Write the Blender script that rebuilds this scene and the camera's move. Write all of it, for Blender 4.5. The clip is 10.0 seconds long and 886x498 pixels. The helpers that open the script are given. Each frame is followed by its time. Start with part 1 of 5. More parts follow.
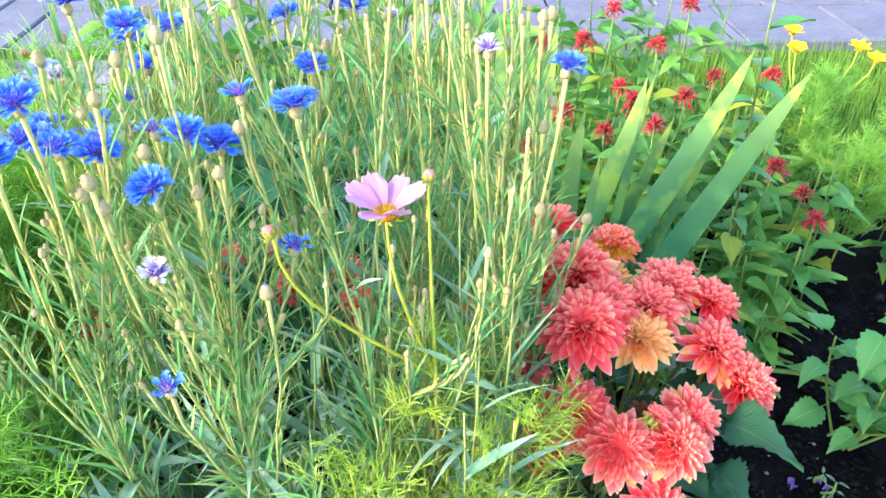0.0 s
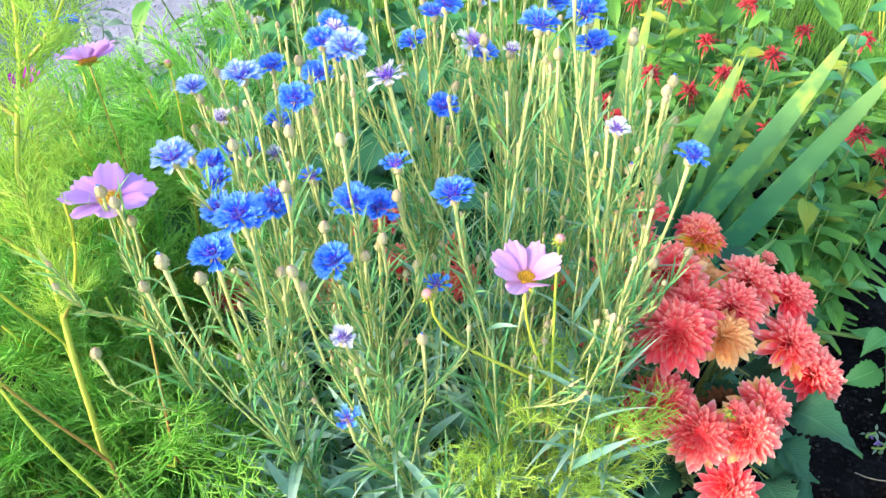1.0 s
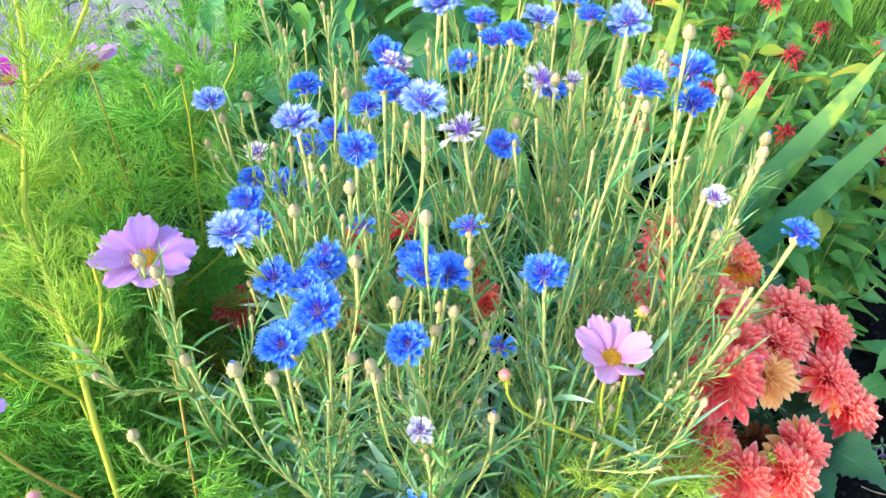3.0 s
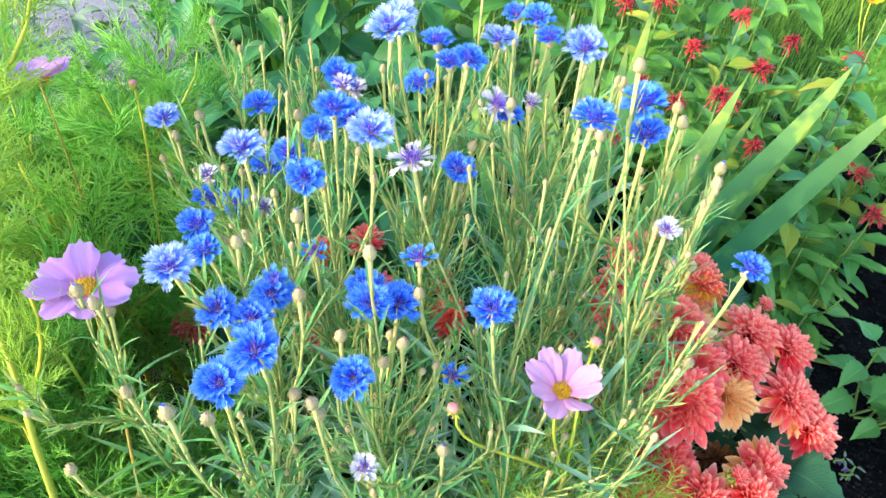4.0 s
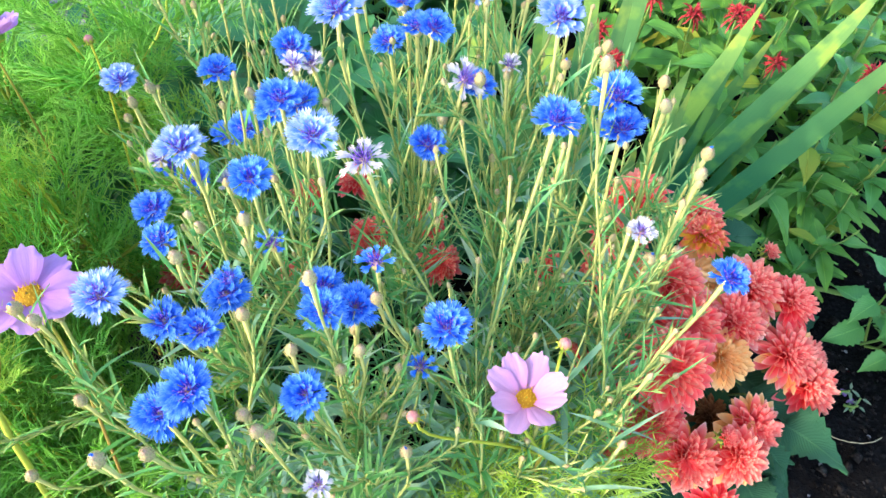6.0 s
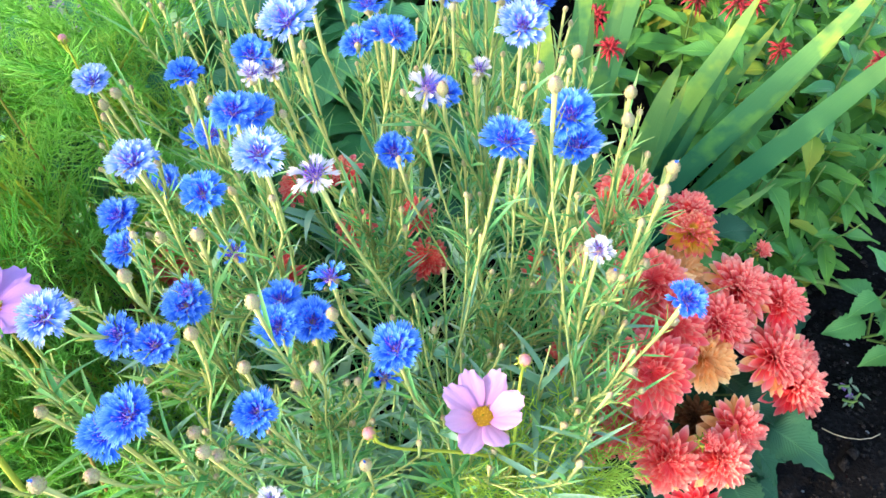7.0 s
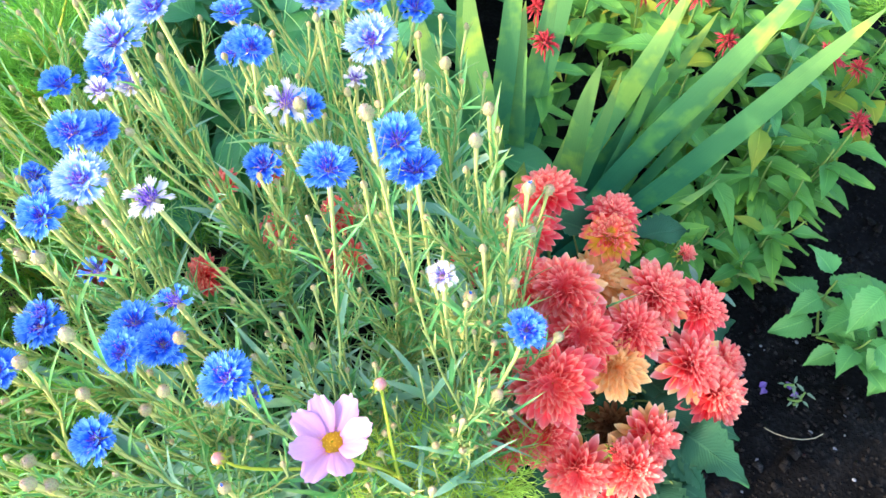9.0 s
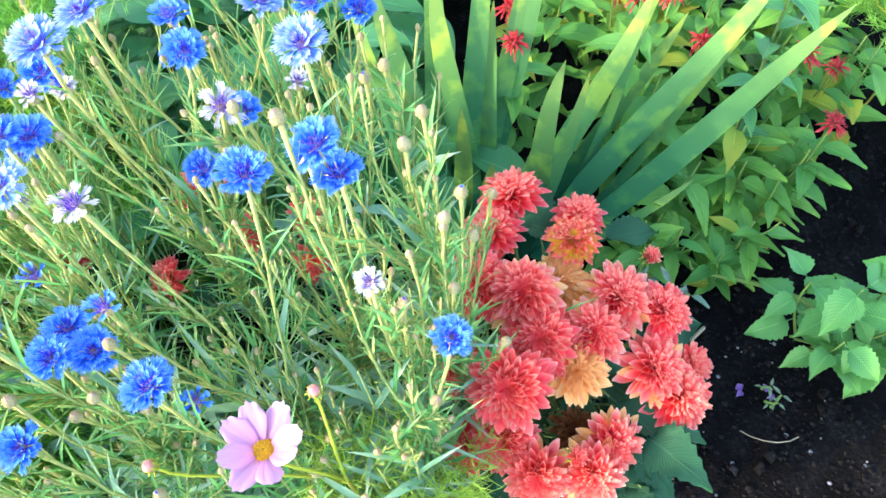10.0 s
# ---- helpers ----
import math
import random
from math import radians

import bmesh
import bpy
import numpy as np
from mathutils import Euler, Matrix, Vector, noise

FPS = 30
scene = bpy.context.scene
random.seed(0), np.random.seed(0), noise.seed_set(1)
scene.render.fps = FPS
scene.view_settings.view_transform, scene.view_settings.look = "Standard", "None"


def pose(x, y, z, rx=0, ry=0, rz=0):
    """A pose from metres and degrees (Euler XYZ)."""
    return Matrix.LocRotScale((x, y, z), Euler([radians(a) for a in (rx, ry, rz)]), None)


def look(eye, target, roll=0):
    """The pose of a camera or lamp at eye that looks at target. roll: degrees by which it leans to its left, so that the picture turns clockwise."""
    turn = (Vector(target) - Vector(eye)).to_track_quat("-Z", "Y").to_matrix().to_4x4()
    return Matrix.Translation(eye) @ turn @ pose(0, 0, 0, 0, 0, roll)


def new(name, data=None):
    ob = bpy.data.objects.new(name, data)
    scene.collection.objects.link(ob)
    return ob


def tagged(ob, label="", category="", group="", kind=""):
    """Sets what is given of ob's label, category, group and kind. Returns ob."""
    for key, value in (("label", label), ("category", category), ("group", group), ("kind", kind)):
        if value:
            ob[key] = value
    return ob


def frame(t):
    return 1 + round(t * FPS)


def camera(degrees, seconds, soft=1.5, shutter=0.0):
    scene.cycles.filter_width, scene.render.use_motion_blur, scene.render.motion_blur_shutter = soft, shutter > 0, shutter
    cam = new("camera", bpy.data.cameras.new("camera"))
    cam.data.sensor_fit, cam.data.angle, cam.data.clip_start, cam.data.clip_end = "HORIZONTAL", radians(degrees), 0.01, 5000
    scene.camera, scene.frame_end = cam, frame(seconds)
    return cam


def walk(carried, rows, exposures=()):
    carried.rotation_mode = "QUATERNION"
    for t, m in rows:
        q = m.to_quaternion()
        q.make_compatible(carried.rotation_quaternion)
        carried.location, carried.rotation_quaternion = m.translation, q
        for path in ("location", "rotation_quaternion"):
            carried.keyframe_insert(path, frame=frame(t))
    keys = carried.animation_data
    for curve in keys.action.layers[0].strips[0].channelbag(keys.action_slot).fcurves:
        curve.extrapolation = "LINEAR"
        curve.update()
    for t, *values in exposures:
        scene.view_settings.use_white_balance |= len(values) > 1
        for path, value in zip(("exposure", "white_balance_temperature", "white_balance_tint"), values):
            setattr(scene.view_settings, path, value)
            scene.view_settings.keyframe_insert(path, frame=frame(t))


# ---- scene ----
cam = camera(59.7, 10.0)
METRES, EYE, TILT, LEAN, TURN = 0.9, 1.09, -34.0, 0.0, 0.0
ROWS = [
    (0.0, 0.0, 0.0, 0.0, 0.0, 0.0, 0.0),
    (0.5, -0.0361, -0.0912, 0.1388, 2.07, -6.39, -0.56),
    (1.0, -0.0934, -0.1124, 0.1997, 3.53, -9.4, -0.76),
    (1.5, -0.1729, -0.0923, 0.2292, 4.75, -11.41, -0.66),
    (2.0, -0.2272, -0.0652, 0.2484, 4.54, -12.65, -0.79),
    (2.5, -0.2389, -0.0434, 0.2776, 2.09, -13.2, -1.71),
    (3.0, -0.2316, -0.0139, 0.313, 0.06, -13.61, -2.52),
    (3.2, -0.2284, -0.0078, 0.3184, -0.51, -13.38, -2.62),
    (4.3, -0.19, 0.0195, 0.3603, -1.2, -14.59, -3.35),
    (4.5, -0.1849, 0.0306, 0.3718, -1.25, -15.55, -3.36),
    (5.0, -0.1762, 0.0497, 0.3864, -1.28, -19.42, -2.71),
    (5.5, -0.1639, 0.0714, 0.4218, -0.7, -21.73, -2.32),
    (5.7, -0.1511, 0.081, 0.4348, -0.03, -22.36, -2.14),
    (6.8, -0.093, 0.1166, 0.4723, 2.28, -24.95, -1.61),
    (7.0, -0.0747, 0.1229, 0.4839, 2.6, -25.46, -1.53),
    (7.5, -0.0345, 0.1309, 0.5052, 2.88, -26.23, -1.57),
    (8.0, 0.007, 0.1555, 0.5149, 3.0, -26.79, -1.51),
    (8.5, 0.0429, 0.1618, 0.5187, 3.16, -27.11, -1.32),
    (9.0, 0.0715, 0.1677, 0.5174, 3.43, -27.29, -1.16),
    (9.5, 0.1033, 0.1784, 0.5178, 3.63, -27.31, -1.03),
    (10.0, 0.137, 0.183, 0.5192, 3.77, -27.39, -0.89),
]
walk(cam, [(t, pose(0, 0, EYE, TILT, LEAN, TURN) @ pose(METRES * x, METRES * y, METRES * z, 90 + pitch, roll, yaw)) for t, x, y, z, yaw, pitch, roll in ROWS],
     exposures=((0.0, 2.74, 6270, 17), (1.0, 2.58, 6270, 13), (2.0, 2.42, 6350, 10), (4.5, 2.42, 6300, 9), (7.0, 2.6, 6400, 10), (10.0, 2.93, 6360, 11)))

# ---- light ----
sun_way = Vector((-0.80, -0.38, 0.46)).normalized()
world = bpy.data.worlds.new("sky")
scene.world = world
world.use_nodes = True
wn = world.node_tree
sky = wn.nodes.new("ShaderNodeTexSky")
sky.sky_type = "NISHITA"
sky.sun_disc = False
sky.sun_elevation = math.asin(sun_way.z)
sky.sun_rotation = math.atan2(sun_way.x, sun_way.y)
sky.altitude, sky.air_density, sky.dust_density = 100, 1.0, 1.5
wn.links.new(sky.outputs[0], wn.nodes["Background"].inputs[0])
wn.nodes["Background"].inputs[1].default_value = 0.15
sun = new("sun", bpy.data.lights.new("sun", "SUN"))
sun.data.energy, sun.data.angle, sun.data.color = 1.18, radians(1.0), (1.0, 0.80, 0.60)
sun.matrix_basis = look(sun_way * 20, (0, 0, 0))


# ---- materials ----
def nodes_of(name):
    m = bpy.data.materials.new(name)
    m.use_nodes = True
    nt = m.node_tree
    return m, nt, nt.nodes["Principled BSDF"], nt.nodes["Material Output"]


def link(nt, a, b):
    nt.links.new(a, b)


def noise_node(nt, scale, detail=3.0, coords="Object"):
    tc = nt.nodes.new("ShaderNodeTexCoord")
    n = nt.nodes.new("ShaderNodeTexNoise")
    n.inputs["Scale"].default_value, n.inputs["Detail"].default_value = scale, detail
    link(nt, tc.outputs[coords], n.inputs["Vector"])
    return n.outputs["Fac"]


def ramp(nt, fac, stops):
    r = nt.nodes.new("ShaderNodeValToRGB")
    el = r.color_ramp.elements
    while len(el) < len(stops):
        el.new(0.5)
    for e, (p, c) in zip(el, stops):
        e.position, e.color = p, (*c, 1)
    link(nt, fac, r.inputs[0])
    return r.outputs[0]


def mix(nt, fac, a, b, kind="MIX"):
    n = nt.nodes.new("ShaderNodeMix")
    n.data_type, n.blend_type = "RGBA", kind
    for socket, v in ((n.inputs["Factor"], fac), (n.inputs["A"], a), (n.inputs["B"], b)):
        if isinstance(v, (int, float)):
            socket.default_value = v
        elif isinstance(v, tuple):
            socket.default_value = (*v, 1)
        else:
            link(nt, v, socket)
    return n.outputs["Result"]


def uv_axis(nt, axis):
    u = nt.nodes.new("ShaderNodeUVMap")
    s = nt.nodes.new("ShaderNodeSeparateXYZ")
    link(nt, u.outputs[0], s.inputs[0])
    return s.outputs[axis]


def calc(nt, op, a, b=0.0):
    n = nt.nodes.new("ShaderNodeMath")
    n.operation = op
    for socket, v in zip(n.inputs, (a, b)):
        if isinstance(v, (int, float)):
            socket.default_value = v
        else:
            link(nt, v, socket)
    return n.outputs[0]


def living(name, stops, vary, glow=0.35, rough=0.5, grain=120.0, veins=0.0, along="Y", spec=0.18, patch=0.35, edge=None, lines=0.0, patch_tint=(1.35, 1.3, 1.1), streak=(0.38, 0.58, 0.74), fleck=0.4, sun_fleck_edge=0.0):
    """Leaf or petal: colour runs along the UV's v, varies by object and by noise, and lets light through."""
    m, nt, bsdf, out = nodes_of(name)
    col = ramp(nt, uv_axis(nt, along), stops)
    if edge:
        rim = calc(nt, "POWER", calc(nt, "MULTIPLY", calc(nt, "ABSOLUTE", calc(nt, "SUBTRACT", uv_axis(nt, "X"), 0.5)), 2.0), 2.5)
        col = mix(nt, calc(nt, "MULTIPLY", rim, 0.45), col, edge)
    info = nt.nodes.new("ShaderNodeObjectInfo")
    col = mix(nt, calc(nt, "MULTIPLY", info.outputs["Random"], 0.75), col, mix(nt, 1.0, col, vary, "MULTIPLY"))
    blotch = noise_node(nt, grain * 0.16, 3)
    # hard-edged patches: sun flecks put into the colour, for the iris only
    if sun_fleck_edge:
        edge_of = calc(nt, "MULTIPLY", calc(nt, "SUBTRACT", blotch, 0.5), sun_fleck_edge)
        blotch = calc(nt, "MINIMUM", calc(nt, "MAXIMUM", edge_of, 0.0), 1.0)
    col = mix(nt, calc(nt, "MULTIPLY", blotch, patch), col, mix(nt, 1.0, col, patch_tint, "MULTIPLY"))
    fine = noise_node(nt, grain * 2.5, 2)
    col = mix(nt, calc(nt, "MULTIPLY", fine, fleck), col, mix(nt, 1.0, col, (0.72, 0.76, 0.8), "MULTIPLY"))
    height = fine
    if veins:
        wave = nt.nodes.new("ShaderNodeTexWave")
        wave.inputs["Scale"].default_value, wave.inputs["Distortion"].default_value = veins, 1.6
        u = nt.nodes.new("ShaderNodeCombineXYZ")
        side = calc(nt, "ABSOLUTE", calc(nt, "SUBTRACT", uv_axis(nt, "X"), 0.5))
        link(nt, calc(nt, "SUBTRACT", uv_axis(nt, "Y"), calc(nt, "MULTIPLY", side, 0.7)), u.inputs[0])
        link(nt, u.outputs[0], wave.inputs["Vector"])
        vein = calc(nt, "POWER", wave.outputs["Fac"], 6.0)
        col = mix(nt, calc(nt, "MULTIPLY", vein, 0.07), col, mix(nt, 1.0, col, (1.7, 1.4, 1.3), "MULTIPLY"))
        rib = calc(nt, "LESS_THAN", side, 0.028)
        col = mix(nt, calc(nt, "MULTIPLY", rib, 0.6), col, mix(nt, 1.0, col, (1.9, 1.5, 1.5), "MULTIPLY"))
        height = calc(nt, "ADD", calc(nt, "MULTIPLY", wave.outputs["Fac"], 0.8), calc(nt, "MULTIPLY", fine, 0.4))
    if lines:
        stripe = nt.nodes.new("ShaderNodeTexNoise")
        stripe.inputs["Scale"].default_value, stripe.inputs["Detail"].default_value = 1.0, 2.0
        at = nt.nodes.new("ShaderNodeCombineXYZ")
        link(nt, calc(nt, "MULTIPLY", uv_axis(nt, "X"), lines), at.inputs[0])
        link(nt, calc(nt, "MULTIPLY", uv_axis(nt, "Y"), 1.5), at.inputs[1])
        link(nt, calc(nt, "MULTIPLY", info.outputs["Random"], 40.0), at.inputs[2])
        link(nt, at.outputs[0], stripe.inputs["Vector"])
        col = mix(nt, calc(nt, "MULTIPLY", stripe.outputs["Fac"], 0.8), col, mix(nt, 1.0, col, streak, "MULTIPLY"))
        height = stripe.outputs["Fac"]
    bump = nt.nodes.new("ShaderNodeBump")
    bump.inputs["Strength"].default_value, bump.inputs["Distance"].default_value = (0.3, 0.0015) if veins else (0.35, 0.0012)
    link(nt, height, bump.inputs["Height"])
    link(nt, bump.outputs[0], bsdf.inputs["Normal"])
    link(nt, col, bsdf.inputs["Base Color"])
    bsdf.inputs["Roughness"].default_value = rough
    bsdf.inputs["Specular IOR Level"].default_value = spec
    if glow:
        tr = nt.nodes.new("ShaderNodeBsdfTranslucent")
        link(nt, mix(nt, 1.0, col, (1.14, 1.12, 0.9), "MULTIPLY"), tr.inputs[0])
        sh = nt.nodes.new("ShaderNodeMixShader")
        sh.inputs[0].default_value = glow
        link(nt, bsdf.outputs[0], sh.inputs[1])
        link(nt, tr.outputs[0], sh.inputs[2])
        link(nt, sh.outputs[0], out.inputs[0])
    return m


MAT = {}
MAT["corn_stem"] = living("grey_green_stem", [(0, (0.16, 0.30, 0.11)), (0.45, (0.35, 0.42, 0.14)), (1, (0.54, 0.51, 0.18))], (0.74, 0.9, 1.0), 0.2, 0.6, 90)
# the ends are paler than the leaf: sunlight on the shoots, put into the colour
MAT["corn_basal"] = living("blue_grey_leaf_sunlit_ends", [(0, (0.18, 0.37, 0.23)), (0.5, (0.27, 0.45, 0.32)), (1, (0.48, 0.60, 0.47))], (0.8, 0.94, 0.95), 0.4, 0.55, 80)
MAT["corn_leaf"] = living("grey_green_leaf", [(0, (0.10, 0.31, 0.095)), (0.5, (0.155, 0.38, 0.13)), (1, (0.36, 0.48, 0.19))], (0.72, 0.93, 1.15), 0.42, 0.55, 80)
MAT["corn_blue"] = living("cornflower_blue", [(0, (0.12, 0.07, 0.58)), (0.35, (0.025, 0.11, 0.76)), (0.75, (0.035, 0.20, 0.86)), (1, (0.15, 0.37, 0.90))], (0.9, 0.8, 0.95), 0.3, 0.5, 300)
MAT["corn_pale"] = living("pale_cornflower_blue", [(0, (0.20, 0.12, 0.66)), (0.4, (0.10, 0.24, 0.84)), (0.72, (0.18, 0.37, 0.91)), (1, (0.46, 0.56, 0.95))], (0.9, 0.88, 0.95), 0.35, 0.5, 300)
MAT["corn_faded"] = living("faded_white_floret", [(0, (0.22, 0.18, 0.52)), (0.4, (0.36, 0.36, 0.66)), (0.7, (0.58, 0.56, 0.70)), (1, (0.66, 0.62, 0.62))], (0.92, 0.9, 0.85), 0.35, 0.6, 300)
MAT["corn_spent"] = living("withered_floret", [(0, (0.15, 0.12, 0.50)), (0.35, (0.30, 0.33, 0.64)), (0.7, (0.58, 0.60, 0.73)), (1, (0.66, 0.63, 0.64))], (0.95, 0.9, 0.85), 0.3, 0.7, 300)
MAT["corn_violet"] = living("violet_disc_floret", [(0, (0.08, 0.05, 0.48)), (0.5, (0.20, 0.08, 0.60)), (1, (0.50, 0.27, 0.74))], (0.8, 0.8, 1.0), 0.2, 0.5, 300)
MAT["corn_bud"] = living("tan_bud_scales", [(0, (0.32, 0.40, 0.14)), (0.45, (0.50, 0.48, 0.23)), (0.75, (0.57, 0.45, 0.28)), (1, (0.52, 0.33, 0.29))], (1.0, 0.92, 0.82), 0.1, 0.55, 300)
MAT["bud_edge"] = living("brown_scale_fringe", [(0, (0.40, 0.43, 0.19)), (0.6, (0.52, 0.43, 0.26)), (1, (0.28, 0.15, 0.11))], (0.9, 0.85, 0.8), 0.1, 0.6, 300)
MAT["feather"] = living("feathery_green", [(0, (0.18, 0.44, 0.06)), (0.6, (0.28, 0.57, 0.09)), (1, (0.42, 0.70, 0.15))], (0.66, 0.88, 1.0), 0.5, 0.5, 60)
MAT["feather_young"] = living("yellowish_feathery_green", [(0, (0.36, 0.50, 0.07)), (0.6, (0.46, 0.64, 0.10)), (1, (0.58, 0.72, 0.15))], (0.75, 0.92, 1.0), 0.5, 0.5, 60)
MAT["cosmos_stem"] = living("smooth_green_stem", [(0, (0.30, 0.30, 0.07)), (0.35, (0.38, 0.46, 0.06)), (1, (0.46, 0.57, 0.07))], (1.15, 0.85, 0.7), 0.1, 0.45, 60)
MAT["red_stem"] = living("reddish_brown_stem", [(0, (0.22, 0.14, 0.06)), (0.5, (0.33, 0.19, 0.06)), (1, (0.36, 0.36, 0.07))], (1.1, 0.85, 0.7), 0.1, 0.45, 60)
MAT["cosmos_pink"] = living("pale_pink_petal", [(0, (0.50, 0.19, 0.43)), (0.3, (0.58, 0.30, 0.53)), (1, (0.63, 0.38, 0.61))], (0.97, 0.94, 0.99), 0.35, 0.5, 140, lines=9.0, streak=(0.86, 0.80, 0.90))
MAT["cosmos_mauve"] = living("mauve_petal", [(0, (0.46, 0.15, 0.50)), (0.3, (0.52, 0.27, 0.65)), (1, (0.58, 0.35, 0.76))], (0.95, 0.9, 1.0), 0.45, 0.5, 140, lines=9.0, streak=(0.84, 0.78, 0.92))
MAT["cosmos_magenta"] = living("magenta_petal", [(0, (0.35, 0.02, 0.25)), (1, (0.52, 0.04, 0.42))], (0.8, 0.8, 0.9), 0.35, 0.5, 140)
MAT["cosmos_disc"] = living("yellow_disc", [(0, (0.36, 0.14, 0.01)), (0.45, (0.66, 0.36, 0.015)), (1, (0.92, 0.66, 0.06))], (0.9, 0.85, 0.8), 0.1, 0.6, 400)
MAT["cosmos_bud"] = living("pink_green_bud", [(0, (0.30, 0.42, 0.08)), (0.3, (0.42, 0.38, 0.14)), (0.65, (0.58, 0.26, 0.20)), (1, (0.60, 0.20, 0.24))], (0.9, 0.9, 0.9), 0.1, 0.5, 200)
MAT["dahlia"] = living("coral_petal", [(0, (0.96, 0.07, 0.09)), (0.4, (0.97, 0.115, 0.13)), (0.62, (0.98, 0.24, 0.215)), (0.82, (0.98, 0.45, 0.36)), (1, (0.98, 0.70, 0.54))], (1.0, 0.9, 0.94), 0.4, 0.6, 140, patch=0.2, spec=0.08, edge=(0.98, 0.53, 0.41), fleck=0.1)
MAT["dahlia_deep"] = living("deep_coral_petal", [(0, (0.95, 0.05, 0.08)), (0.5, (0.96, 0.09, 0.12)), (0.75, (0.97, 0.195, 0.195)), (1, (0.98, 0.50, 0.40))], (1.0, 0.88, 0.94), 0.4, 0.6, 140, patch=0.2, spec=0.08, edge=(0.97, 0.39, 0.32), fleck=0.1)
MAT["dahlia_peach"] = living("peach_petal", [(0, (0.97, 0.38, 0.10)), (0.4, (0.98, 0.54, 0.19)), (1, (0.98, 0.70, 0.36))], (1.0, 0.9, 0.85), 0.4, 0.6, 140, patch=0.2, spec=0.08, fleck=0.1)
MAT["dahlia_young"] = living("yellow_based_petal", [(0, (0.86, 0.70, 0.06)), (0.45, (0.90, 0.58, 0.08)), (0.68, (0.94, 0.20, 0.15)), (0.85, (0.95, 0.26, 0.20)), (1, (0.96, 0.5, 0.3))], (1.0, 0.85, 0.9), 0.4, 0.6, 140, patch=0.2, spec=0.08)
MAT["dahlia_brown"] = living("withered_brown_petal", [(0, (0.14, 0.05, 0.02)), (1, (0.34, 0.16, 0.06))], (0.7, 0.7, 0.7), 0.15, 0.8, 140)
MAT["dahlia_eye"] = living("yellow_green_eye", [(0, (0.45, 0.36, 0.03)), (1, (0.72, 0.56, 0.06))], (0.9, 0.9, 0.9), 0.1, 0.6, 300)
MAT["dahlia_leaf"] = living("dark_green_leaf", [(0, (0.024, 0.085, 0.036)), (1, (0.034, 0.11, 0.045))], (0.75, 0.85, 1.0), 0.1, 0.6, 60, veins=6, spec=0.15)
MAT["dahlia_stem"] = living("dark_green_stem", [(0, (0.09, 0.15, 0.05)), (1, (0.15, 0.24, 0.07))], (1.2, 0.8, 0.7), 0.05, 0.5, 60)
# yellow patches and yellow upper ends are sunlight painted into the leaf colour
MAT["iris"] = living("sword_leaf_green_sun_flecks", [(0, (0.022, 0.17, 0.105)), (0.25, (0.04, 0.215, 0.105)), (0.5, (0.075, 0.26, 0.09)), (0.75, (0.17, 0.36, 0.09)), (1, (0.31, 0.44, 0.10))], (0.75, 0.9, 1.05), 0.2, 0.42, 110, spec=0.2, patch=0.75, lines=26.0, patch_tint=(2.7, 1.75, 0.95), streak=(0.6, 0.76, 0.86), sun_fleck_edge=7.0)
MAT["balm_leaf"] = living("fresh_green_leaf", [(0, (0.055, 0.22, 0.05)), (1, (0.11, 0.32, 0.06))], (1.9, 1.3, 0.75), 0.35, 0.38, 50, veins=4, spec=0.3)
MAT["balm_yellowing"] = living("yellowing_leaf", [(0, (0.26, 0.38, 0.05)), (1, (0.42, 0.42, 0.06))], (0.8, 0.95, 0.9), 0.4, 0.5, 50, veins=5)
MAT["balm_stem"] = living("green_square_stem", [(0, (0.10, 0.20, 0.05)), (1, (0.16, 0.29, 0.07))], (1.1, 0.9, 0.8), 0.05, 0.5, 60)
MAT["balm_red"] = living("scarlet_tube_petal", [(0, (0.32, 0.02, 0.025)), (0.5, (0.60, 0.04, 0.055)), (1, (0.74, 0.10, 0.12))], (0.8, 0.85, 0.9), 0.3, 0.5, 200)
MAT["balm_heart"] = living("dark_red_bracts", [(0, (0.10, 0.10, 0.03)), (1, (0.22, 0.03, 0.03))], (0.8, 0.8, 0.8), 0.05, 0.6, 200)
MAT["mint_leaf"] = living("bright_serrated_leaf", [(0, (0.09, 0.29, 0.075)), (1, (0.145, 0.37, 0.09))], (0.85, 0.95, 0.9), 0.3, 0.36, 50, veins=4, spec=0.35)
MAT["broad_leaf"] = living("deep_green_broad_leaf", [(0, (0.045, 0.20, 0.075)), (1, (0.075, 0.26, 0.085))], (1.2, 1.1, 0.8), 0.3, 0.4, 40, veins=4, spec=0.35)
MAT["silver"] = living("silvery_leaf", [(0, (0.15, 0.23, 0.15)), (1, (0.24, 0.31, 0.22))], (0.85, 0.95, 0.95), 0.25, 0.7, 60)
MAT["yellow"] = living("lemon_petal", [(0, (0.80, 0.48, 0.01)), (1, (0.88, 0.68, 0.03))], (1.0, 0.9, 0.8), 0.3, 0.5, 200)
MAT["violet_petal"] = living("violet_petal", [(0, (0.20, 0.10, 0.36)), (1, (0.30, 0.19, 0.46))], (0.8, 0.8, 0.9), 0.3, 0.6, 200)
MAT["dry"] = living("dry_straw", [(0, (0.40, 0.32, 0.20)), (1, (0.52, 0.44, 0.30))], (0.8, 0.8, 0.8), 0.1, 0.7, 120)
MAT["grass"] = living("lawn_blade", [(0, (0.09, 0.22, 0.03)), (1, (0.22, 0.40, 0.06))], (0.8, 0.9, 0.8), 0.35, 0.5, 40)


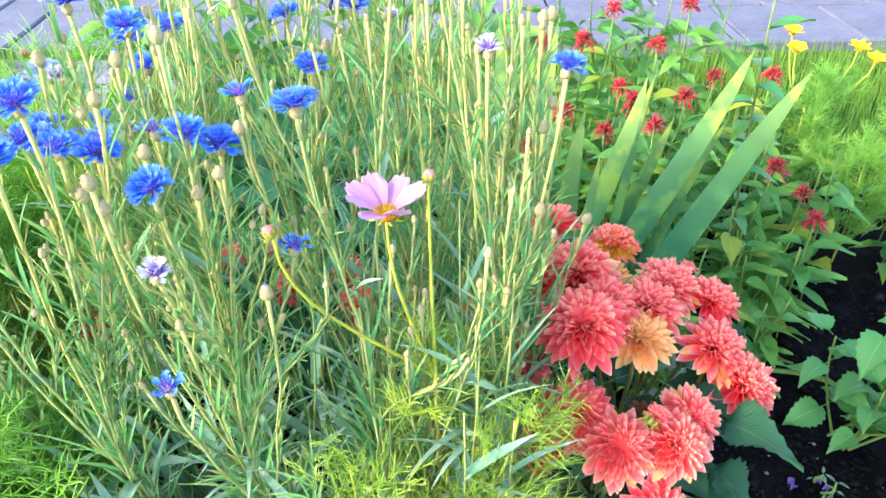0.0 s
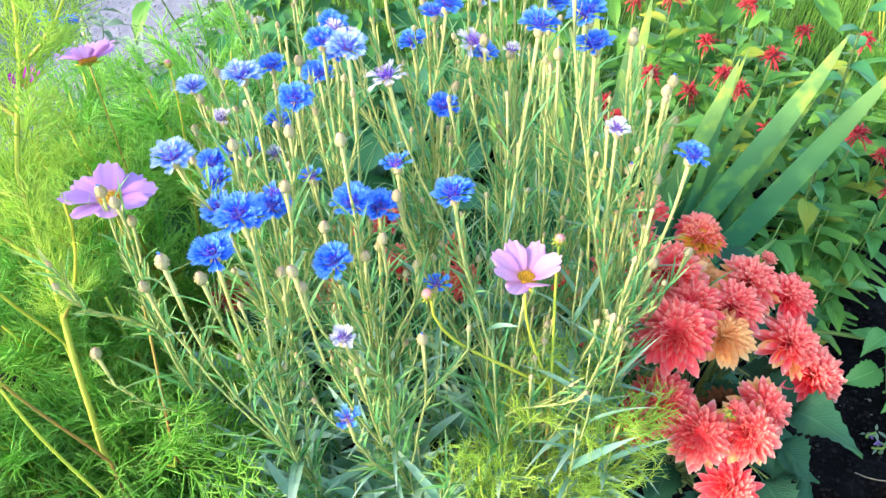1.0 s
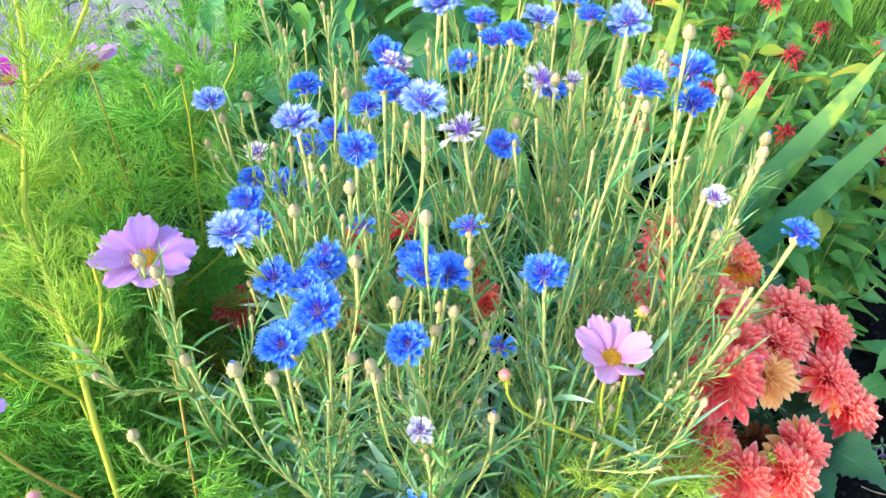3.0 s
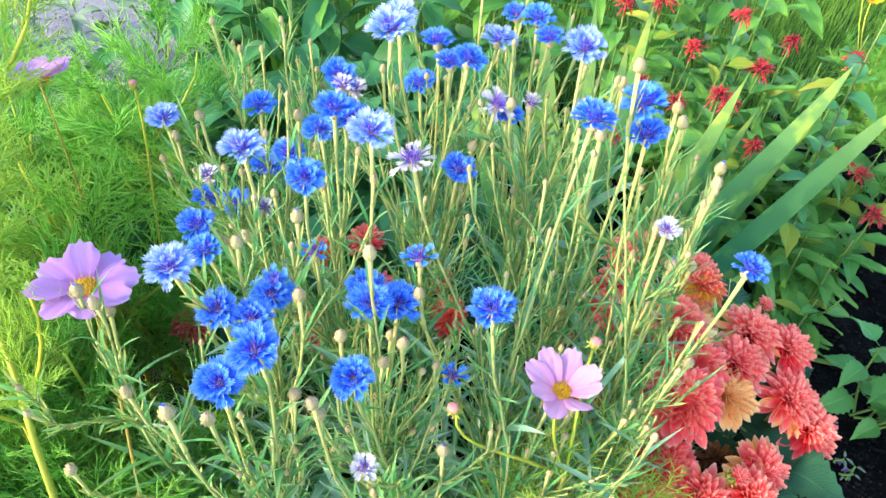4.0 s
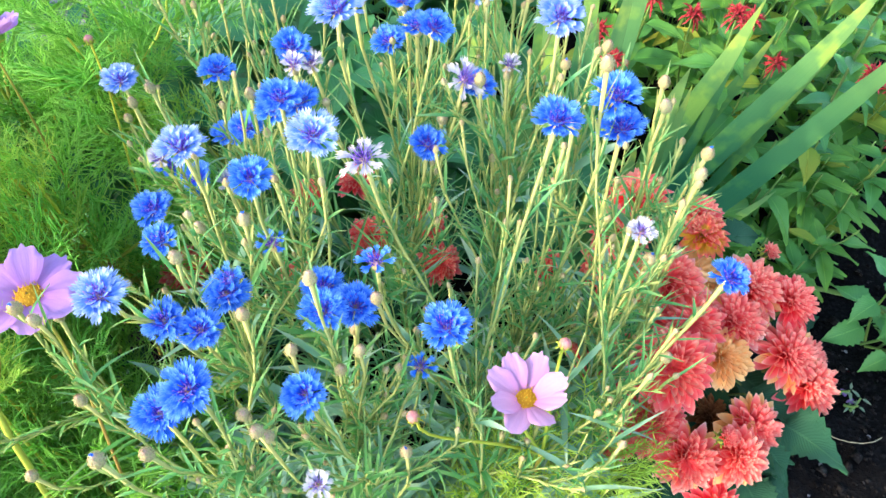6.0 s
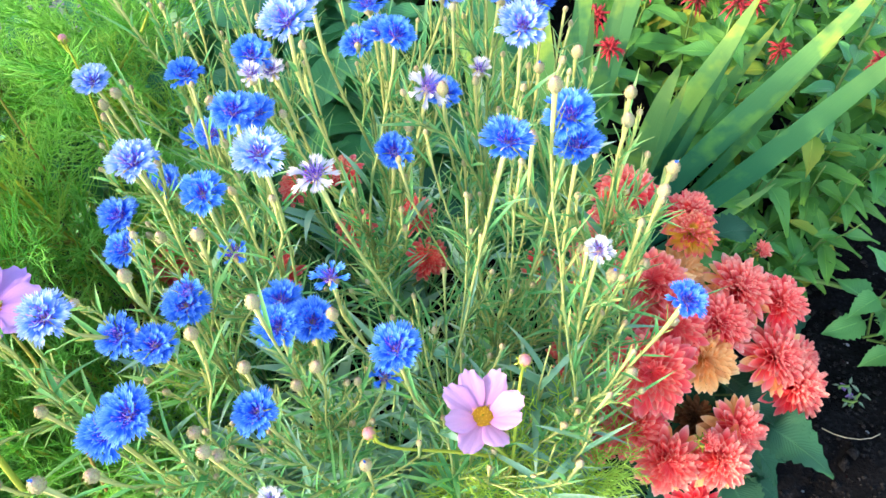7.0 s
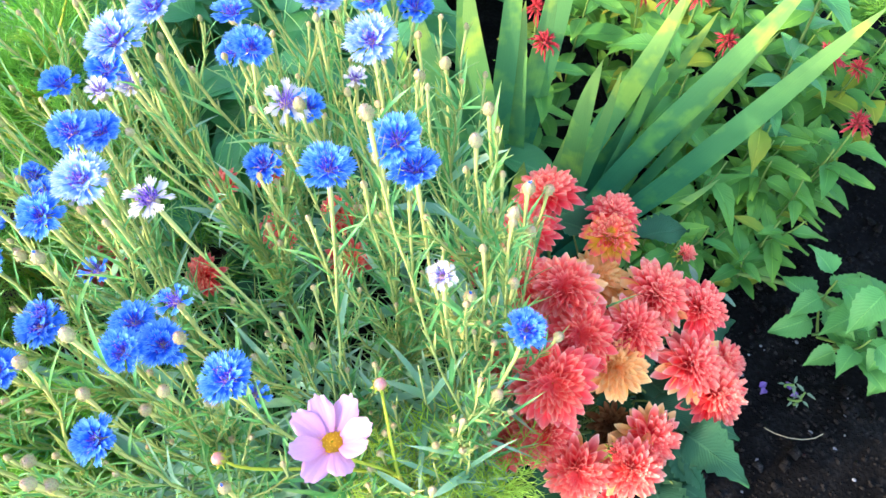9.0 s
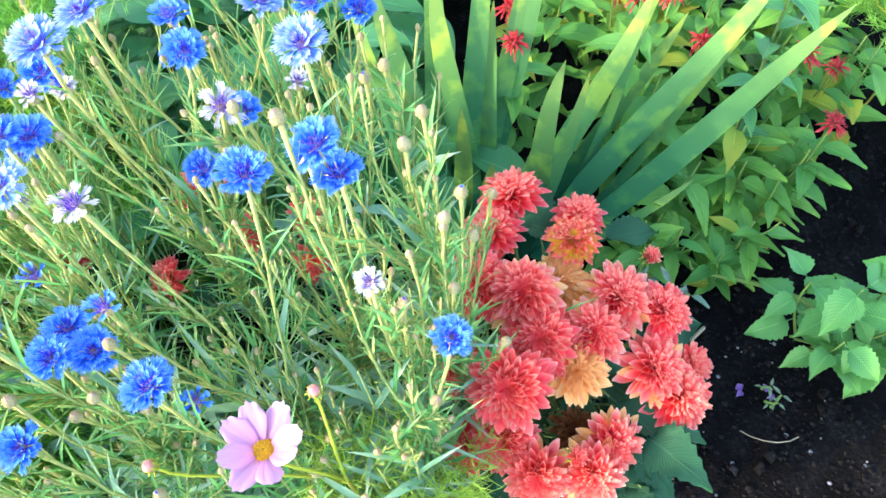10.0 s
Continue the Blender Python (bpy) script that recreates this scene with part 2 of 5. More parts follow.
def earthy(name, stops, scale, bump_d, rough=0.95):
    m, nt, bsdf, out = nodes_of(name)
    big, fine = noise_node(nt, scale, 8), noise_node(nt, scale * 9, 6)
    col = ramp(nt, calc(nt, "ADD", calc(nt, "MULTIPLY", big, 0.55), calc(nt, "MULTIPLY", fine, 0.45)), stops)
    link(nt, col, bsdf.inputs["Base Color"])
    b = nt.nodes.new("ShaderNodeBump")
    b.inputs["Strength"].default_value, b.inputs["Distance"].default_value = 0.8, bump_d
    link(nt, fine, b.inputs["Height"])
    link(nt, b.outputs[0], bsdf.inputs["Normal"])
    bsdf.inputs["Roughness"].default_value = rough
    bsdf.inputs["Specular IOR Level"].default_value = 0.06
    return m


MAT["soil"] = earthy("dark_garden_soil", [(0.38, (0.0018, 0.0017, 0.0018)), (0.52, (0.004, 0.0038, 0.0038)), (0.64, (0.011, 0.0105, 0.0105)), (0.76, (0.05, 0.047, 0.046))], 14, 0.006)
MAT["crumb"] = earthy("dry_soil_crumb", [(0.35, (0.004, 0.0036, 0.0036)), (0.55, (0.012, 0.011, 0.0105)), (0.68, (0.04, 0.037, 0.036)), (0.8, (0.14, 0.13, 0.125))], 40, 0.003)
MAT["turf"] = earthy("rough_turf", [(0.3, (0.025, 0.055, 0.013)), (0.5, (0.045, 0.09, 0.02)), (0.7, (0.08, 0.12, 0.035))], 5, 0.01)
MAT["slab"] = earthy("grey_concrete", [(0.25, (0.085, 0.095, 0.12)), (0.5, (0.13, 0.14, 0.175)), (0.8, (0.18, 0.19, 0.22))], 6, 0.002, 0.85)
MAT["gravel"] = earthy("pale_gravel", [(0.2, (0.13, 0.13, 0.145)), (0.5, (0.22, 0.215, 0.235)), (0.8, (0.33, 0.325, 0.34))], 20, 0.004, 0.9)
MAT["pebble"] = earthy("pale_pebble", [(0.2, (0.13, 0.13, 0.14)), (0.8, (0.29, 0.285, 0.30))], 60, 0.001, 0.8)


# ---- shapes ----
rnd = random.Random(7)
V = Vector
UP = V((0, 0, 1))


class Geo:
    """Collects vertices, faces and one UV for each vertex."""

    def __init__(self):
        self.v, self.f, self.uv, self.mi, self.slot = [], [], [], [], 0

    def add(self, points, uvs, faces):
        k = len(self.v)
        self.v += [tuple(p) for p in points]
        self.uv += uvs
        self.f += [tuple(i + k for i in face) for face in faces]
        self.mi += [self.slot] * len(faces)

    def tube(self, path, radii, sides=5, v0=0.0, v1=1.0):
        n, pts, uvs, faces = len(path), [], [], []
        ref = V((0.31, 0.92, 0.24))
        for i, p in enumerate(path):
            d = (path[min(i + 1, n - 1)] - path[max(i - 1, 0)]).normalized()
            a = d.cross(ref).normalized()
            b = d.cross(a)
            for k in range(sides):
                w = 2 * math.pi * k / sides
                pts.append(p + (a * math.cos(w) + b * math.sin(w)) * radii[i])
                uvs.append((k / sides, v0 + (v1 - v0) * i / (n - 1)))
        for i in range(n - 1):
            for k in range(sides):
                j = (k + 1) % sides
                faces.append((i * sides + k, i * sides + j, (i + 1) * sides + j, (i + 1) * sides + k))
        pts.append(path[-1] + (path[-1] - path[-2]).normalized() * radii[-1] * 0.6)
        uvs.append((0.5, v1))
        faces += [((n - 1) * sides + k, (n - 1) * sides + (k + 1) % sides, n * sides) for k in range(sides)]
        self.add(pts, uvs, faces)

    def spike(self, a, b, r, v0=0.0, v1=1.0, bend=None):
        d = (b - a).normalized()
        x = d.cross(V((0.3, 0.8, 0.5))).normalized()
        y = d.cross(x)
        ring = [x * math.cos(w) + y * math.sin(w) for w in (0, 2.094, 4.189)]
        if bend is None:
            self.add([a + q * r for q in ring] + [b], [(0.5, v0)] * 3 + [(0.5, v1)], [(0, 1, 3), (1, 2, 3), (2, 0, 3)])
        else:
            m = (a + b) / 2 + bend
            self.add([a + q * r for q in ring] + [m + q * r * 0.92 for q in ring] + [b],
                     [(0.5, v0)] * 3 + [(0.5, (v0 + v1) / 2)] * 3 + [(0.5, v1)],
                     [(0, 1, 4, 3), (1, 2, 5, 4), (2, 0, 3, 5), (3, 4, 6), (4, 5, 6), (5, 3, 6)])

    def sheet(self, rows, cols, at, flip=False):
        """A leaf or petal: at(u, v) gives the point, u from -1 to 1 across, v from 0 to 1 along."""
        pts, uvs = [], []
        for i in range(rows + 1):
            for j in range(cols + 1):
                u, v = 2 * j / cols - 1, i / rows
                pts.append(at(u, v))
                uvs.append(((u + 1) / 2, v))
        c = cols + 1
        self.add(pts, uvs, [(i * c + j, i * c + j + 1, (i + 1) * c + j + 1, (i + 1) * c + j) for i in range(rows) for j in range(cols)])

    def lathe(self, profile, sides=10, v0=0.0, v1=1.0):
        pts, uvs, n = [], [], len(profile)
        for i, (r, z) in enumerate(profile):
            for k in range(sides):
                w = 2 * math.pi * k / sides
                pts.append(V((r * math.cos(w), r * math.sin(w), z)))
                uvs.append((k / sides, v0 + (v1 - v0) * i / (n - 1)))
        self.add(pts, uvs, [(i * sides + k, i * sides + (k + 1) % sides, (i + 1) * sides + (k + 1) % sides, (i + 1) * sides + k)
                            for i in range(n - 1) for k in range(sides)])

    def mesh(self, name, *mats, smooth=True):
        me = bpy.data.meshes.new(name)
        me.from_pydata(self.v, [], self.f)
        layer = me.uv_layers.new(name="UVMap")
        loops = np.empty(len(me.loops), dtype=np.int32)
        me.loops.foreach_get("vertex_index", loops)
        layer.data.foreach_set("uv", np.array(self.uv, dtype=np.float32)[loops].ravel())
        me.polygons.foreach_set("use_smooth", np.full(len(me.polygons), smooth))
        for m in mats:
            me.materials.append(MAT[m])
        if len(mats) > 1:
            me.polygons.foreach_set("material_index", np.array(self.mi, dtype=np.int32))
        return me


PLACE = {}


def thing(name, at, label, category, group="", data=None):
    ob = new(name, data)
    ob.matrix_basis = Matrix.Translation(at)
    PLACE[ob.name] = ob.matrix_basis.copy()
    return tagged(ob, label, category, group)


def part(name, mesh, parent, m=None, label=""):
    """One mesh object under a thing or a part, at the pose m in the world (its parent's own pose if none)."""
    ob = new(name, mesh)
    ob.parent = parent
    if m is None:
        m = PLACE[parent.name]
    PLACE[ob.name] = m
    ob.matrix_basis = PLACE[parent.name].inverted() @ m
    return tagged(ob, label) if label else ob


def aim(p, along, normal, size=1.0):
    """A pose with y along a leaf and z out of its upper face."""
    y = along.normalized()
    x = y.cross(normal)
    x = x.normalized() if x.length > 1e-4 else y.orthogonal().normalized()
    z = x.cross(y)
    m = Matrix((x, y, z)).transposed().to_4x4()
    m.translation = p
    return m @ Matrix.Diagonal((size, size, size, 1))


def face(p, normal, size=1.0, spin=None):
    """A pose with z along a flower's axis, turned about it by chance."""
    z = normal.normalized()
    x = z.orthogonal().normalized()
    x = Matrix.Rotation(rnd.uniform(0, 6.28) if spin is None else spin, 3, z) @ x
    m = Matrix((x, z.cross(x), z)).transposed().to_4x4()
    m.translation = p
    return m @ Matrix.Diagonal((size, size, size, 1))


def bow(a, b, lift, n=8, sway=0.0):
    """A stem's line from a to b that leaves a along lift and ends near upright."""
    c = a + lift
    e = b - V((rnd.uniform(-sway, sway), rnd.uniform(-sway, sway), (b - a).length * 0.33))
    out = []
    for i in range(n + 1):
        t = i / n
        out.append(a * (1 - t) ** 3 + c * 3 * t * (1 - t) ** 2 + e * 3 * t * t * (1 - t) + b * t ** 3)
    return out


def on_line(path, s):
    k = min(int(s * (len(path) - 1)), len(path) - 2)
    f = s * (len(path) - 1) - k
    return path[k].lerp(path[k + 1], f), (path[k + 1] - path[k]).normalized()


def local(path, base):
    return [p - base for p in path]


def jig(a):
    return rnd.uniform(-a, a)


# ---- leaf and flower shapes, built once ----
def strap_leaf(width, arch, twist, name, mat="corn_leaf", rows=7):
    g = Geo()

    def at(u, v):
        w = width * (0.35 + 0.65 * math.sin(math.pi * min(1, 0.25 + v * 0.75)) ** 0.8) * (1 - v ** 4)
        a = twist * v
        x, z = u * w * math.cos(a), u * w * math.sin(a) + abs(u) * w * 0.45
        return V((x, v * (1 - 0.25 * arch * v), z - arch * v * v * 0.55))
    g.sheet(rows, 2, at)
    return g.mesh(name, mat)


def oval_leaf(ratio, arch, teeth, name, mat, rows=12, cols=4, wave=0.04, point=1.3):
    g = Geo()
    ph = rnd.uniform(0, 6)

    def at(u, v):
        w = ratio * (math.sin(math.pi * v ** 0.72) ** 0.9) * (1 - v ** 5 * 0.3) if 0 < v < 1 else 0.012
        if teeth and abs(u) == 1 and round(v * rows) % 2:
            w *= 1 + teeth
        z = abs(u) ** 1.4 * w * 0.42 - arch * v * v + wave * math.sin(7 * v + ph + 2 * u) * abs(u)
        return V((u * w, v * (1 - 0.2 * arch) - abs(u) * w * 0.12, z))
    g.sheet(rows, cols, at)
    g.tube([V((0, -0.16, 0.01)), V((0, 0, 0)), V((0, 0.45, -arch * 0.2 - 0.004)), V((0, 0.85, -arch * 0.72 - 0.004))], [0.014, 0.013, 0.008, 0.003], 4, 0.2, 0.9)
    return g.mesh(name, mat)


def feather_leaf(name, seed, mat="feather", full=7):
    """A leaf cut into threads, twice forked."""
    r, g = random.Random(seed), Geo()
    arch = r.uniform(0.05, 0.35)

    def spine(v):
        return V((0.06 * math.sin(3 * v + seed), v, 0.12 * v - arch * v * v))
    g.tube([spine(i / 6) for i in range(7)], [0.0105 - 0.0008 * i for i in range(7)], 3, 0.0, 1.0)
    for i in range(full):
        v = 0.16 + 0.76 * i / full
        for s in (-1, 1):
            a = spine(v)
            reach = (0.60 - 0.40 * v) * r.uniform(0.75, 1.25)
            w = r.uniform(0.35, 0.95)
            d = V((s * math.sin(w), math.cos(w), r.uniform(-0.25, 0.6))).normalized()
            b = a + d * reach
            bend = V((jig(0.06), jig(0.04), r.uniform(0.0, 0.06)))
            g.spike(a, b, 0.0080, v, 1, bend)
            for k in range(3):
                f = 0.2 + 0.25 * k
                p = a.lerp(b, f) + bend * 0.8
                for t in (-1, 1):
                    c = r.uniform(0.35, 1.0)
                    q = (d + V((t * c * d.y, -t * c * d.x, r.uniform(-0.4, 0.7)))).normalized()
                    g.spike(p, p + q * reach * r.uniform(0.5, 0.95), 0.0068, v, 1, V((jig(0.03), jig(0.03), 0.012)))
    for s in (-0.5, 0, 0.5):
        g.spike(spine(1), spine(1) + V((s * 0.12, 0.15, jig(0.05))), 0.009, 0.9, 1)
    return g.mesh(name, mat)


def floret(g, base, d, length, teeth, wide, r):
    """A fan-shaped cornflower floret: a half-open trumpet with a toothed rim."""
    side = d.cross(UP).normalized()
    top = side.cross(d)
    curl, roll = r.uniform(0.25, 0.6), r.uniform(-0.35, 0.35)
    side, top = side * math.cos(roll) + top * math.sin(roll), top * math.cos(roll) - side * math.sin(roll)
    cols = teeth * 2

    def at(u, v):
        w = wide * length * (0.05 + 0.95 * v ** 1.7)
        rim = 0.0
        if v == 1:
            k = round((u + 1) / 2 * cols)
            rim = (0.10 if k % 2 else -0.15) * length * (1 - 0.3 * abs(u)) - 0.08 * length * u * u
        return base + d * (length * v + rim) + side * (u * w) + top * (curl * w * u * u + 0.10 * length * math.sin(2.2 * v))
    g.sheet(4, cols, at)


def cornflower_head(name, seed, mat, tiers, droop=0.0):
    """The ray florets of a head 1 across, with its axis up; tiers: florets, height angle, length."""
    r, g = random.Random(seed), Geo()
    for count, lift, length in tiers:
        off = r.uniform(0, 6)
        for k in range(count):
            w, e = off + 6.283 * (k + r.uniform(-0.3, 0.3)) / count, radians(lift + r.uniform(-13, 13)) - droop * r.random()
            d = V((math.cos(w) * math.cos(e), math.sin(w) * math.cos(e), math.sin(e)))
            floret(g, V((math.cos(w), math.sin(w), 0)) * 0.05, d, length * r.uniform(0.86, 1.1), r.choice((3, 4, 4)), r.uniform(0.16, 0.26), r)
    return g.mesh(name, mat)


def disc_florets(name, seed, mat="corn_violet", count=40, tall=0.25):
    r, g = random.Random(seed), Geo()
    for k in range(count):
        a, w = 0.125 * math.sqrt((k + 0.5) / count), 2.4 * k
        p = V((a * math.cos(w), a * math.sin(w), 0.0))
        out = V((math.cos(w), math.sin(w), 0)) * a * 1.0
        tip = p + out + V((jig(0.02), jig(0.02), tall * r.uniform(0.8, 1.2)))
        g.spike(p, tip, 0.011, 0, 1, out * 0.4)
        g.spike(tip, tip + V((jig(0.05), jig(0.05), 0.03)), 0.012, 0.8, 1)
    return g.mesh(name, mat)


def bud_body(name, stout=0.36, tall=1.0, open_top=0.12):
    """An egg-shaped bud of overlapping scales, 1 tall, on its stalk's end."""
    g = Geo()
    prof = [(0.08, -0.02), (0.6 * stout, 0.08), (0.93 * stout, 0.25), (stout, 0.42), (0.86 * stout, 0.62), (0.6 * stout, 0.8), (open_top, 0.94), (open_top * 0.4, 0.98)]
    g.lathe([(a, z * tall) for a, z in prof], 10)
    g.slot = 1
    for row in range(5):
        z = 0.08 + 0.17 * row
        rad = stout * (0.62, 0.96, 1.02, 0.92, 0.7)[row]
        up = stout * (0.92, 1.03, 0.93, 0.72, 0.36)[row]
        for k in range(8):
            w = 6.283 * (k + 0.5 * (row % 2)) / 8
            out, side = V((math.cos(w), math.sin(w), 0)), V((-math.sin(w), math.cos(w), 0))
            a = out * (rad + 0.012) + V((0, 0, z * tall))
            b = out * (up + 0.02) + V((0, 0, (z + 0.2) * tall))
            m = a.lerp(b, 0.5) + out * 0.02
            h = rad * 0.36
            g.add([a, m - side * h, m + side * h, b, m + out * 0.012], [(0.5, 0), (0, 0.6), (1, 0.6), (0.5, 1), (0.5, 0.2)], [(0, 2, 4), (0, 4, 1), (4, 2, 3), (1, 4, 3)])
    return g.mesh(name, "corn_bud", "bud_edge")


def wide_petal(name, mat, ratio, teeth, cup, arch, rows=7, cols=8):
    """A petal 1 long from the flower's middle outwards along y."""
    g = Geo()

    def at(u, v):
        w = ratio * (0.16 + 0.84 * math.sin(math.pi * 0.5 * min(1, v * 1.15)) ** 1.1) * (1 - 0.22 * max(0, v - 0.75) / 0.25)
        end = 1 - 0.16 * abs(u) ** 2.4 - (0.055 * (1 - math.cos(u * teeth * math.pi)) if v > 0.8 else 0) * (v - 0.8) / 0.2
        ridge = 0.018 * math.cos(u * 9.5) * v
        return V((u * w, v * end, cup * w * abs(u) ** 1.8 + ridge - arch * v * v))
    g.sheet(rows, cols, at)
    return g.mesh(name, mat)


def dahlia_petal(name, mat, ratio, cup, arch, seed):
    """A boat-shaped petal 1 long with a blunt pointed end."""
    g = Geo()
    tw = random.Random(seed).uniform(-0.25, 0.25)

    def at(u, v):
        v = 1 - (1 - v) ** 1.7
        w = ratio * (0.45 + 0.55 * math.sin(math.pi * min(0.5, 0.08 + v * 0.6))) * (1.0 if v < 0.68 else 1 - 0.62 * ((v - 0.68) / 0.32) ** 2)
        return V((u * w + tw * v * v * 0.2, v - 0.07 * u * u * v ** 6, cup * w * u * u * (1.15 - v * 0.7) + 0.12 * v - arch * v * v))
    g.sheet(7, 4, at)
    return g.mesh(name, mat)


def balm_head(name, seed):
    """A shaggy bee balm head: curved tubular petals round a knob."""
    r, g = random.Random(seed), Geo()
    for k in range(38):
        w, e = 2.4 * k + r.uniform(-0.4, 0.4), radians(85 - 110 * (k / 38) + r.uniform(-22, 22))
        d = V((math.cos(w) * math.cos(e), math.sin(w) * math.cos(e), math.sin(e)))
        length = r.uniform(0.16, 0.44)
        a = d * 0.12
        m, b = a + d * length * 0.55 + V((0, 0, 0.05)), a + d * length + V((0, 0, -0.07 + jig(0.06)))
        g.tube([a, m, b], [0.028, 0.042, 0.03], 4, 0, 0.8)
        lip = d.cross(UP).normalized() * 0.1
        g.add([b - lip * 0.4, b + lip * 0.4, b + d * 0.13 + lip * jig(1.0) + V((0, 0, -0.08))], [(0, 0.7), (1, 0.7), (0.5, 1)], [(0, 1, 2)])
        g.spike(m, b + d * 0.1 + V((0, 0, 0.07)), 0.02, 0.5, 1)
    return g.mesh(name, "balm_red")


CORN_LEAVES = [strap_leaf(w, a, t, "linear_leaf", m) for m in ("corn_leaf", "corn_basal") for w, a, t in
               ((0.030, 0.15, 0.2), (0.040, 0.35, -0.4), (0.028, 0.55, 0.5), (0.036, 0.8, -0.2), (0.046, 0.3, 0.9), (0.032, 1.1, 0.3), (0.054, 0.5, -0.8))]
BASAL_LEAVES = [strap_leaf(w, a, t, "lance_leaf", "corn_basal") for w, a, t in ((0.055, 0.2, 0.4), (0.065, 0.45, -0.5), (0.05, 0.7, 0.3), (0.072, 0.9, -0.3), (0.06, 0.3, 0.9))]
FEATHERS = [feather_leaf("feathery_leaf", s) for s in range(9)]
YOUNG_FEATHERS = [feather_leaf("feathery_leaf", s, "feather_young", 6) for s in range(20, 25)]
DAHLIA_LEAVES = [oval_leaf(0.30, a, 0.24, "serrated_leaf", "dahlia_leaf", 18, 4, 0.10) for a in (0.15, 0.3, 0.5)]
BALM_LEAVES = [oval_leaf(0.19, a, 0.1, "lance_leaf", "balm_leaf", 10) for a in (0.08, 0.2, 0.35, 0.5)]
BALM_YELLOWED = [oval_leaf(0.21, a, 0.1, "lance_leaf", "balm_yellowing", 10) for a in (0.1, 0.3)]
MINT_LEAVES = [oval_leaf(0.31, a, 0.17, "toothed_leaf", "mint_leaf", 16, 4, 0.07) for a in (0.12, 0.28, 0.42)]
BROAD_LEAVES = [oval_leaf(0.25, a, 0.0, "broad_leaf", "broad_leaf", 10) for a in (0.1, 0.3, 0.5)]
SILVER_LEAVES = [oval_leaf(0.16, a, 0.2, "silver_leaf", "silver", 8) for a in (0.1, 0.3)]

FULL = ((19, 10, 0.50), (16, 28, 0.48), (11, 48, 0.42), (6, 66, 0.34))
HEADS = {
    "blue": [cornflower_head("corolla", s, "corn_blue", FULL) for s in (1, 2, 3, 4)],
    "pale": [cornflower_head("corolla", s, "corn_pale", FULL) for s in (5, 6, 7)],
    "half": [cornflower_head("corolla", s, "corn_blue", ((7, 25, 0.5), (5, 55, 0.42))) for s in (8, 9)],
    "white": [cornflower_head("corolla", s, "corn_faded", ((10, 10, 0.5), (8, 38, 0.40)), 0.5) for s in (10, 11)],
    "dead": [cornflower_head("corolla", s, "corn_spent", ((10, 25, 0.36), (9, 55, 0.40), (6, 75, 0.4)), 0.6) for s in (12, 13)],
    "tip": [cornflower_head("petal_tip", s, "corn_blue", ((7, 76, 0.34), (5, 84, 0.36))) for s in (14,)],
}
DISCS = [disc_florets("flower_disc", s) for s in (1, 2)]
BUD = bud_body("bud", 0.34)
SLIM_BUD = bud_body("bud", 0.30, 1.0, 0.09)
CALYX = bud_body("calyx", 0.30, 0.82, 0.2)


# ---- ground ----
def ground():
    edges = [-60, -20, -8, -4] + [-2.5 + 0.05 * i for i in range(101)] + [4, 8, 20, 60]
    ys = [-60, -20, -6, -2] + [-0.6 + 0.05 * i for i in range(81)] + [4.5, 8, 20, 60]
    g = Geo()
    pts = [V((x, y, 0.02 * noise.noise(V((x * 6, y * 6, 0))) + 0.012 * noise.noise(V((x * 21, y * 21, 3))) if abs(x) < 3 and -1 < y < 2.3 else -0.02)) for y in ys for x in edges]
    c = len(edges)
    g.add(pts, [(0.5, 0.5)] * len(pts), [(i * c + j, i * c + j + 1, (i + 1) * c + j + 1, (i + 1) * c + j) for i in range(len(ys) - 1) for j in range(c - 1)])
    bed = [-1.6 < xa + 0.3 * noise.noise(V((ya * 2, xa, 2))) < 1.9 and -0.45 < ya + 0.25 * noise.noise(V((xa * 2, ya, 9))) < 1.95 for ya, yb in zip(ys, ys[1:]) for xa, xb in zip(edges, edges[1:])]
    g.mi = [0 if b else 1 for b in bed]
    tagged(new("ground", g.mesh("ground", "soil", "turf")), "dark crumbly garden soil of a flower bed", "soil", kind="structure")


def clods():
    g = Geo()
    for k in range(9000):
        x, y, s = rnd.uniform(-0.3, 1.3), rnd.uniform(0.3, 1.5), rnd.uniform(0.0015, 0.006) * (1 if rnd.random() < 0.93 else 2.2)
        z = 0.02 * noise.noise(V((x * 6, y * 6, 0))) + 0.012 * noise.noise(V((x * 21, y * 21, 3)))
        p = V((x, y, z + s * 0.3))
        pts = [p + V((jig(0.3) + a, jig(0.3) + b, jig(0.3) + c)) * s for a, b, c in ((1, 0, 0), (0, 1, 0), (-1, 0, 0), (0, -1, 0), (0, 0, 0.9), (0, 0, -0.8))]
        g.add(pts, [(0.5, 0.5)] * 6, [(0, 1, 4), (1, 2, 4), (2, 3, 4), (3, 0, 4), (1, 0, 5), (2, 1, 5), (3, 2, 5), (0, 3, 5)])
    tagged(new("soil_crumbs", g.mesh("soil_crumbs", "crumb")), "loose dark crumbs of soil on the bed", "soil", kind="stuff")


